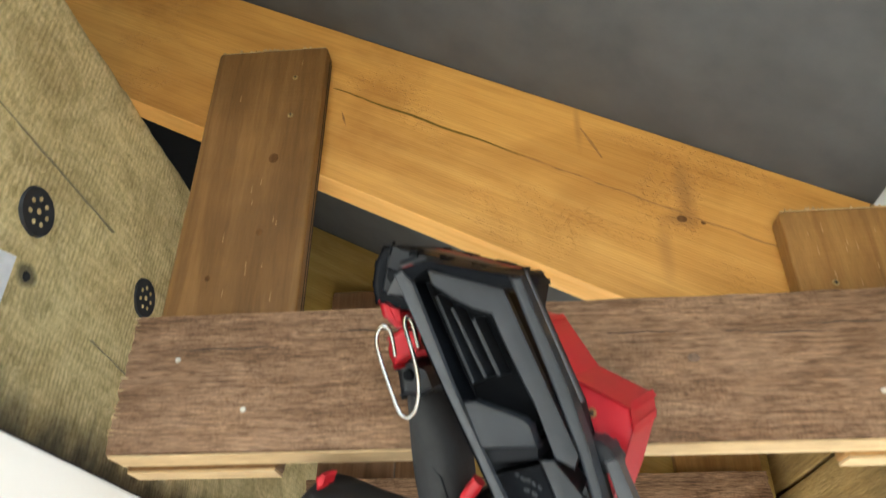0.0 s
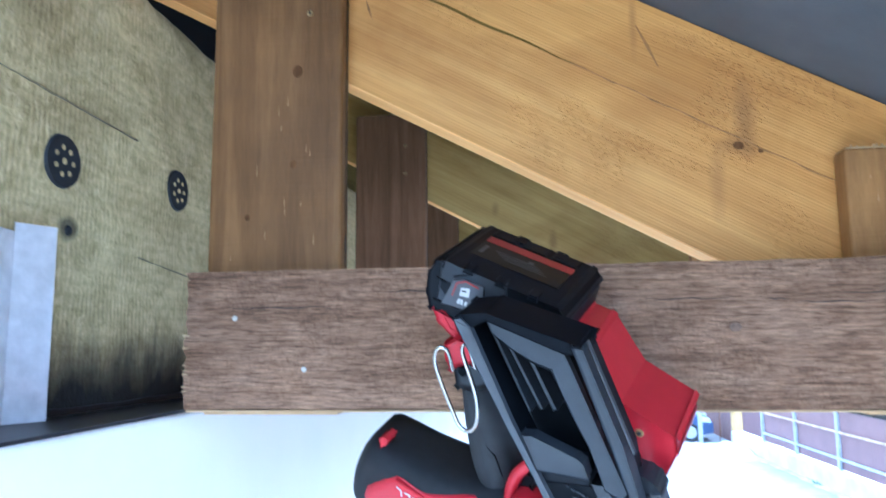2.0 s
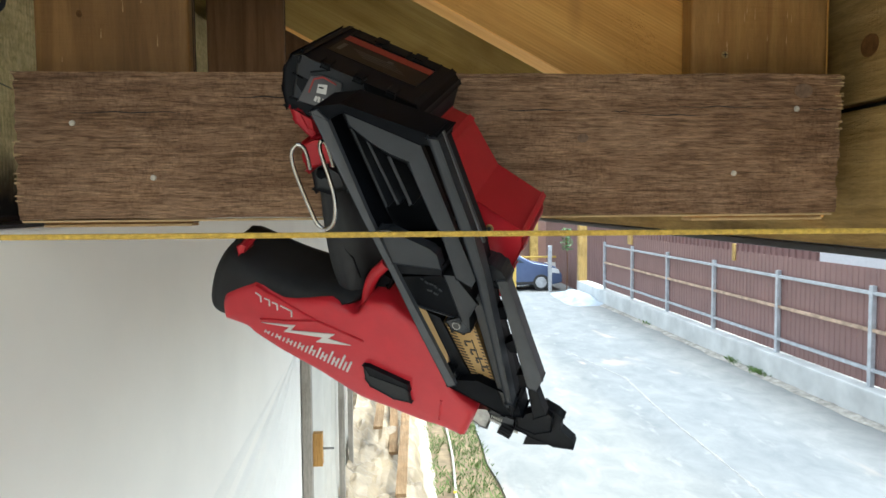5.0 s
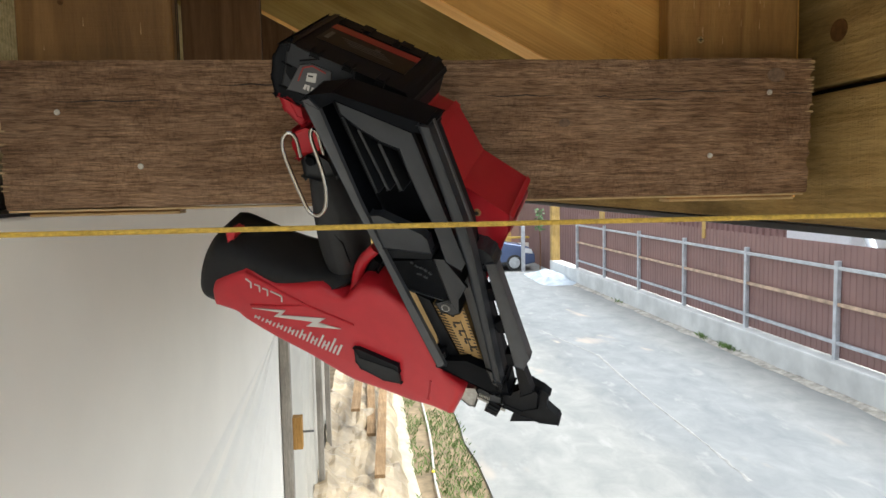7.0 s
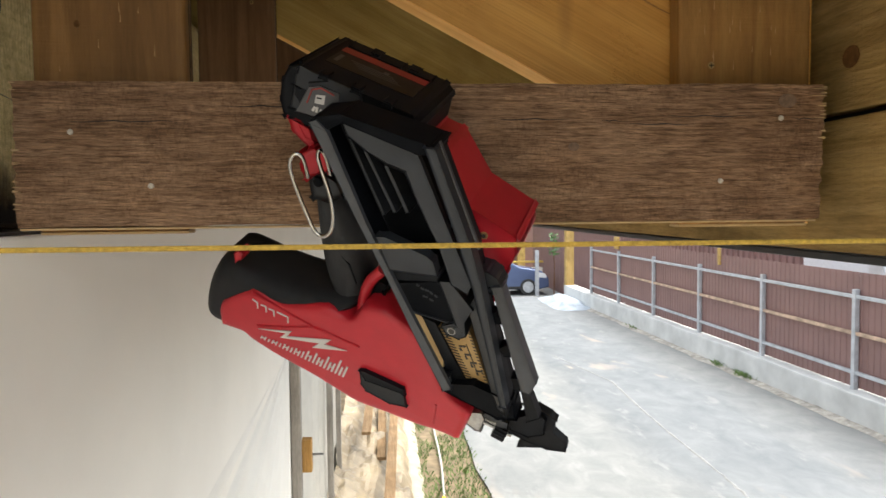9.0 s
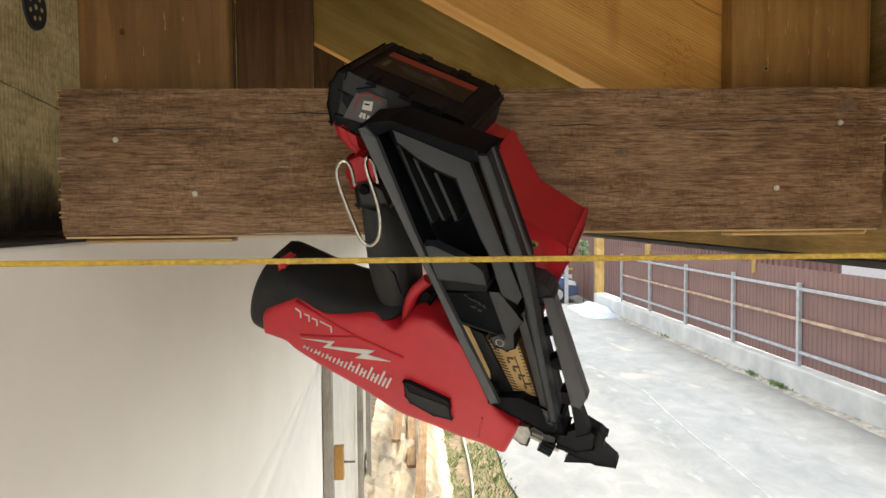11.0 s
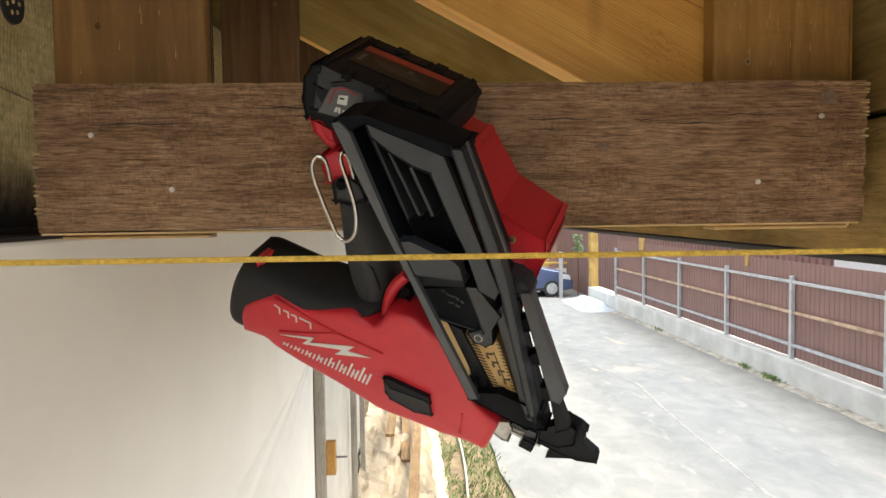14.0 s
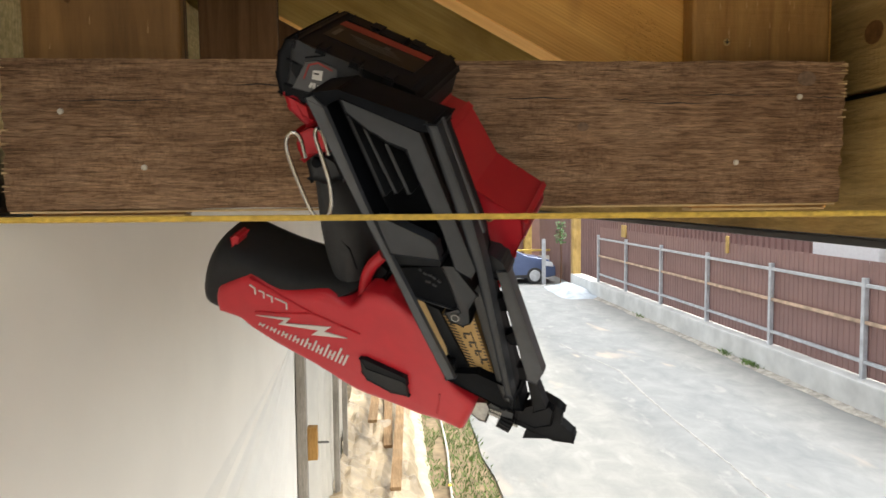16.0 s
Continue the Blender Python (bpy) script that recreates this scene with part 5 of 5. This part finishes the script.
def build_film():
    f = thing("plastic_film", "milky plastic film hanging in soft folds on the lower wall", "plastic film")

    def near(u, v):
        r, a = 3.2 * u ** 1.5, radians(74) * v ** 1.6
        y, z = max(-1.1, 2.243 - r * math.cos(a)), max(0.2, 2.065 - r * math.sin(a))
        wave = 0.5 + 0.5 * math.sin(58 * v + 1.5 * noise.noise((v * 9, r * 0.6, 0)))
        amp = min(0.03, 0.004 + 0.022 * r) * (0.55 + 0.45 * noise.noise((v * 14, 2, 0)))
        return (-0.030 + (0.006 + amp * wave ** 1.5) * min(1.0, v * 3.0), y, z)

    smooth(part("near_sheet", sheet_bm(60, 220, near, 0.0015), M_NEARFILM, f), 80)

    def far(u, v):
        y, z = 2.33 + 3.6 * u, 0.2 + 1.85 * v
        w = 0.022 * math.sin(y * 14 + 3 * noise.noise((y, z * 0.7, 4))) + 0.02 * noise.noise((y * 3, z * 1.5, 7))
        return (-0.05 + w - 0.02 * u, y, z)

    smooth(part("far_sheet", sheet_bm(90, 40, far), M_FILM, f), 80)
    for y, w, mat, lab in ((2.27, 0.05, M_GREYWOOD, "weathered grey batten on the film"), (4.15, 0.05, M_GREYWOOD, "weathered grey batten on the film"), (5.1, 0.06, M_GREYWOOD, "weathered grey batten on the film")):
        b = thing("batten", lab, "batten", "wall battens")
        part("strip", box_bm((-0.022, y - w / 2, GROUND), (0.018, y + w / 2, 2.09), 0.004), mat, b)
    for y, z in ((2.30, 1.60),):
        b = thing("wood_block", "small orange wooden block with a protruding bolt", "wood block", "blocks on battens")
        part("block", box_bm((0.017, y - 0.025, z - 0.07), (0.058, y + 0.02, z + 0.07), 0.003), M_ORANGE, b)
        part("bolt", tube_bm([(0.056, y, z), (0.105, y, z)], 0.005, 8), M_STEEL2, b, "dark bolt")


M_NEARFILM = plain("white_plastic_film", (0.82, 0.785, 0.715), 0.5, vary=0.03, scale=7)
M_GREYWOOD = wood("grey_batten_wood", (0.30, 0.27, 0.23), (0.40, 0.36, 0.31), (0.5, 0.46, 0.4), "z", 0.85)
M_ORANGE = wood("orange_block_wood", (0.5, 0.26, 0.07), (0.6, 0.33, 0.1), (0.66, 0.4, 0.14), "z", 0.7)
M_STEEL2 = plain("dark_bolt_steel", (0.2, 0.2, 0.2), 0.4, 0.8)
build_film()


def build_pile():
    """Crumpled film over stacked boards along the wall foot."""
    p = thing("covered_pile", "stack of old boards under crumpled cream plastic film by the wall", "covered pile")

    def cover(u, v):
        y, x = 2.5 + 13 * v, -0.04 + 0.72 * u
        h = 0.62 * (1 - u) ** 0.8 * (0.75 + 0.25 * noise.noise((y * 0.9, 0, 0))) + 0.12 * abs(noise.noise((x * 5, y * 2.2, 3))) + 0.05 * noise.noise((x * 14, y * 7, 1))
        return (x + 0.03 * noise.noise((y * 3, 5, x * 4)), y, GROUND - 0.03 + max(0.0, h) * min(1.0, (1 - u) * 6))

    part("film_cover", sheet_bm(26, 220, cover, 0), M_TARP, p, "crumpled cream plastic film")
    r = random.Random(3)
    for k in range(7):
        y0 = 4.3 + r.uniform(0, 5)
        x = 0.12 + 0.07 * k
        bm = box_bm((x - 0.05, y0, 0), (x + 0.03, y0 + r.uniform(1.6, 3.2), 0.03), 0.004)
        bm.transform(Matrix.Translation((0, 0, GROUND + 0.52 - 0.075 * k)) @ Matrix.Rotation(radians(r.uniform(-4, 4)), 4, "Z"))
        for v in bm.verts:
            v.co.x = min(v.co.x, 0.68)
        part("plank", bm, M_PLANK, p, "old brown plank")
    e = thing("sand_edge", "pale strip of sand beside the covered pile", "sand", kind="structure")
    part("strip", sheet_bm(8, 80, lambda u, v: (0.50 + (0.22 + 0.03 * noise.noise((v * 30, 0, 0))) * u, 3.0 + 16 * v, GROUND - 0.026 + 0.05 * math.sin(math.pi * u) + 0.008 * noise.noise((u * 5, v * 60, 2))), 0), M_SAND, e)


M_PLANK = wood("old_brown_plank", (0.22, 0.13, 0.06), (0.33, 0.21, 0.11), (0.42, 0.29, 0.17), "y", 0.85)
M_SAND = plain("pale_sand", (0.40, 0.345, 0.26), 0.9, vary=0.15, scale=6, bump=0.5, bscale=60)
build_pile()


def build_grass():
    r = random.Random(11)
    verts, faces = [], []
    for k in range(9000):
        y = 3.0 + 15.5 * r.random() ** 1.2
        x = r.uniform(0.70, 1.27)
        if noise.noise((x * 4, y * 1.3, 0)) < -0.12 - 0.3 * (x > 0.9):
            continue
        h, a, w = r.uniform(0.02, 0.07), r.uniform(0, math.tau), r.uniform(0.003, 0.007)
        dx, dy = math.cos(a), math.sin(a)
        i = len(verts)
        z = GROUND - 0.03
        verts += [(x - dy * w, y + dx * w, z), (x + dy * w, y - dx * w, z), (x + dx * h * 0.3, y + dy * h * 0.3, z + h * 0.7), (x + dx * h * 0.7, y + dy * h * 0.7, z + h)]
        faces += [(i, i + 1, i + 2), (i, i + 2, i + 3)]
    for yc, n in ((9.2, 120), (9.9, 60), (13.5, 40)):
        for k in range(n):
            y, x = yc + r.gauss(0, 0.12), fence_x(yc) - 0.16 + r.gauss(0, 0.03)
            h, a, w = r.uniform(0.03, 0.10), r.uniform(0, math.tau), 0.007
            dx, dy = math.cos(a), math.sin(a)
            i = len(verts)
            verts += [(x - dy * w, y + dx * w, GROUND), (x + dy * w, y - dx * w, GROUND), (x + dx * h * 0.3, y + dy * h * 0.3, GROUND + h * 0.7), (x + dx * h * 0.8, y + dy * h * 0.8, GROUND + h)]
            faces += [(i, i + 1, i + 2), (i, i + 2, i + 3)]
    me = bpy.data.meshes.new("grass")
    me.from_pydata(verts, [], faces)
    me.materials.append(M_GRASS)
    tagged(new("grass", me), "patchy green grass strip beside the concrete", "grass", kind="stuff")
    h = thing("hose", "thin pale hose lying along the grass strip", "hose")
    pts = [(0.93 + 0.05 * math.sin(y * 0.9) + 0.02 * math.sin(y * 2.3), y, GROUND + 0.005 + 0.008 * math.sin(y * 3) ** 2) for y in [2.5 + 0.25 * i for i in range(60)]]
    smooth(part("tube", tube_bm(pts, 0.011, 8), M_HOSE, h), 60)
    f = thing("dandelions", "few yellow dandelion heads in the grass", "flowers", kind="stuff")
    for x, y in ((1.0, 4.4), (0.86, 5.2), (1.1, 7.5)):
        part("flower", disc_bm((x, y, GROUND + 0.05), (0, -0.3, 1), 0.016, 0.006, 10), M_DANDELION, f)


M_HOSE = plain("pale_hose_plastic", (0.45, 0.44, 0.40), 0.6, vary=0.1)
M_DANDELION = plain("dandelion_yellow", (0.75, 0.5, 0.02), 0.7)
build_grass()


def build_heap():
    def heap(u, v):
        x, y = 4.55 + 1.05 * u, 16.2 + 2.6 * v
        e = math.sin(math.pi * min(1, u * 0.5 + 0.5) * 1.0) * math.sin(math.pi * v)
        h = max(0, e) ** 0.7 * (0.2 + 0.2 * u) * (0.75 + 0.5 * noise.noise((x * 3, y * 2, 0)))
        return (x, y, GROUND - 0.01 + h * min(1, u * 4) + 0.02 * noise.noise((x * 9, y * 9, 0)) * e)

    p = thing("rubble_heap", "low heap of pale crumpled film and sand by the fence", "heap")
    part("mound", sheet_bm(24, 34, heap, 0), M_HEAP, p)
    d = thing("dirt_strip", "dark crumbly dirt along the foot of the fence wall", "dirt", kind="structure")
    part("dirt", sheet_bm(4, 120, lambda u, v: (fence_x(4 + 14 * v) - 0.135 - (0.12 + 0.08 * noise.noise((v * 25, 0, 0))) * (1 - u), 4 + 14 * v, GROUND + 0.004 + 0.03 * u + 0.012 * noise.noise((u * 3, v * 90, 0))), 0), M_CONCDIRT, d)


def build_joint():
    """A pale mortar streak across the driveway."""
    j = thing("mortar_streak", "pale mortar streak across the concrete driveway", "mortar streak", kind="structure")
    way = [(3.2, 11.1), (3.6, 9.1), (3.52, 7.9), (3.48, 6.9), (3.46, 5.5), (3.42, 4.6)]
    pts = []
    for (xa, ya), (xb, yb) in zip(way, way[1:]):
        pts += [(xa + (xb - xa) * k / 12 + 0.02 * noise.noise((ya + k, 3, 1)), ya + (yb - ya) * k / 12) for k in range(12)]
    bm = bmesh.new()
    rows = []
    for x, y in pts:
        w = 0.014 + 0.016 * noise.noise((x * 4, y * 5, 0))
        z = GROUND + 0.012 * (x - 1.27) / 2.13 + 0.002
        rows.append((bm.verts.new((x - w, y, z)), bm.verts.new((x, y, z + 0.004)), bm.verts.new((x + w, y, z))))
    for a, b in zip(rows, rows[1:]):
        for i in range(2):
            bm.faces.new((a[i], a[i + 1], b[i + 1], b[i]))
    part("streak", bm, plain("pale_mortar", (0.235, 0.233, 0.224), 0.9, vary=0.2, scale=12), j)


build_joint()
M_HEAP = plain("pale_bluish_film_heap", (0.34, 0.385, 0.44), 0.6, vary=0.25, scale=5)
M_CONCDIRT = plain("grey_crumbly_dirt", (0.36, 0.33, 0.29), 0.95, vary=0.4, scale=9, bump=0.6, bscale=60)
build_heap()

# ---- far end of the drive ----
FARZ = GROUND - 0.65


def build_car():
    c = thing("parked_car", "dark blue hatchback car parked beyond the driveway", "car")
    x0, y0, z0 = 2.15, 24.6, FARZ
    side = [(0.0, 0.32), (0.02, 0.75), (0.12, 0.95), (0.55, 1.02), (1.0, 1.42), (2.35, 1.46), (3.15, 1.02), (3.95, 0.88), (4.2, 0.62), (4.22, 0.30), (3.85, 0.22), (0.3, 0.22)]
    m = Matrix.Translation((x0, y0, z0)) @ XZ
    body = part("body", prism_bm([(a, b) for a, b in side], 0, 1.7, m, 0.06, 3), M_CARBLUE, c)
    smooth(body, 40)
    for poly in ([(0.72, 1.03), (1.08, 1.36), (1.55, 1.38), (1.55, 1.02)], [(1.63, 1.02), (1.63, 1.38), (2.3, 1.38), (2.85, 1.02)]):
        part("window", prism_bm(poly, -0.012, 0.01, m, 0.01), M_CARGLASS, c, "dark side window")
    part("sill", prism_bm([(0.9, 0.24), (3.3, 0.24), (3.3, 0.34), (0.9, 0.34)], -0.01, 0.02, m, 0.01), M_GUTTER, c, "black sill")
    for x in (0.78, 3.45):
        for y in (-0.005, 1.52):
            wheel = disc_bm((x0 + x, y0 + y + 0.18, z0 + 0.31), (0, -1, 0), 0.31, 0.19, 24, 0.02)
            w = smooth(part("wheel", wheel, M_TYRE, c, "black tyre"))
            part("rim", disc_bm((x0 + x, y0 + y - 0.012, z0 + 0.31), (0, -1, 0), 0.2, 0.012, 16, 0.01), M_RAIL, w, "grey rim")
    part("headlight", prism_bm([(3.82, 0.66), (4.12, 0.62), (4.08, 0.78), (3.85, 0.84)], -0.012, 0.02, m, 0.005), M_WHITEMETAL, c, "pale headlight")
    part("door_line", prism_bm([(1.58, 0.3), (1.60, 0.3), (1.60, 1.0), (1.58, 1.0)], -0.006, 0.01, m), M_GUTTER, c, "dark door gap")


M_CARBLUE = plain("dark_blue_car_paint", (0.10, 0.135, 0.25), 0.25, 0.2, 0.06, 4)
M_CARGLASS = plain("dark_car_glass", (0.04, 0.06, 0.08), 0.12)
M_TYRE = plain("black_tyre_rubber", (0.03, 0.03, 0.03), 0.8)
build_car()


def build_far():
    f = thing("far_fence", "tall brown sheet fence with yellow wooden posts across the street", "fence")
    for x in [-10 + 2.6 * k for k in range(11)]:
        part("fence_board", box_bm((x, 33.0, FARZ - 0.05), (x + 2.58, 33.06, 3.0), 0.01), M_FENCE, f)
    for x in (5.5, 6.95, 12.0, 0.5):
        part("fence_post", box_bm((x - 0.18, 32.7, FARZ - 0.05), (x + 0.18, 32.98, 3.1), 0.02), M_YELLOWPOST, f, "yellow wooden post")
    b = thing("yellow_barrier", "low yellow pipe barrier beyond the parked car", "barrier")
    for x in (7.0, 9.2):
        part("upright", box_bm((x - 0.04, 28.0, FARZ - 0.05), (x + 0.04, 28.08, 0.42), 0.01), M_YELLOW, b)
    part("bar", box_bm((5.2, 27.98, 0.42), (11.2, 28.1, 0.50), 0.02), M_YELLOW, b)
    part("plank", box_bm((5.2, 28.0, -0.1), (11.2, 28.06, 0.24), 0.01), M_WHITE, b, "pale lower board")
    v = thing("verge", "green grass verge beyond the road", "verge", kind="structure")
    part("turf", box_bm((-20, 28.6, FARZ - 0.1), (30, 31.5, FARZ + 0.05), 0.02), M_GRASS, v)
    for x, mat, lab, h, w in ((4.55, M_YELLOW, "yellow painted steel bollard post at the gate", 0.6, 0.055), (5.8, M_RAIL, "grey steel gate post beside the drive end", 1.15, 0.06)):
        g = thing("gate_post", lab, "post", "gate posts")
        part("shaft", box_bm((x - w, 24.0, FARZ - 0.03), (x + w, 24.0 + 2 * w, h), 0.01), mat, g)
    s = thing("shrub", "small green shrub beside the yellow end post", "shrub")
    r = random.Random(5)
    cx, cy = fence_x(19) - 0.28, 19.3
    verts, faces = [], []
    for k in range(170):
        a, q = r.uniform(0, math.tau), r.random() ** 0.5
        h = r.uniform(1.15, 1.75)
        wd = 0.11 * math.sin(math.pi * min(1, h / 2.0) ** 0.8) + 0.05
        p = Vector((cx + wd * q * math.cos(a), cy + wd * q * math.sin(a), GROUND + h))
        d = Vector((r.uniform(-1, 1), r.uniform(-1, 1), r.uniform(-0.4, 1))).normalized()
        o = d.orthogonal().normalized()
        i = len(verts)
        verts += [p, p + d * 0.04 + o * 0.02, p + d * 0.09, p + d * 0.04 - o * 0.02]
        faces.append((i, i + 1, i + 2, i + 3))
    me = bpy.data.meshes.new("leaves")
    me.from_pydata([tuple(v) for v in verts], [], faces)
    me.materials.append(M_LEAF)
    lv = new("leaves", me)
    lv.parent = s
    part("stem", tube_bm([(cx, cy, GROUND - 0.05), (cx + 0.02, cy, GROUND + 0.8), (cx - 0.02, cy, GROUND + 1.5)], 0.012, 6), M_KNOT, s)


M_YELLOW = plain("yellow_paint", (0.65, 0.45, 0.1), 0.5, vary=0.15)
build_far()


def build_downpipe():
    d = thing("grey_pipe", "slanting light grey pipe on the wall behind the fence", "pipe")
    smooth(part("tube", tube_bm([(6.93, 7.8, 2.14), (6.5, 7.55, 2.12), (6.3, 7.25, 1.95), (6.2, 6.9, 1.55), (6.2, 6.75, 1.2)], 0.06, 12), M_RAIL, d), 60)


build_downpipe()
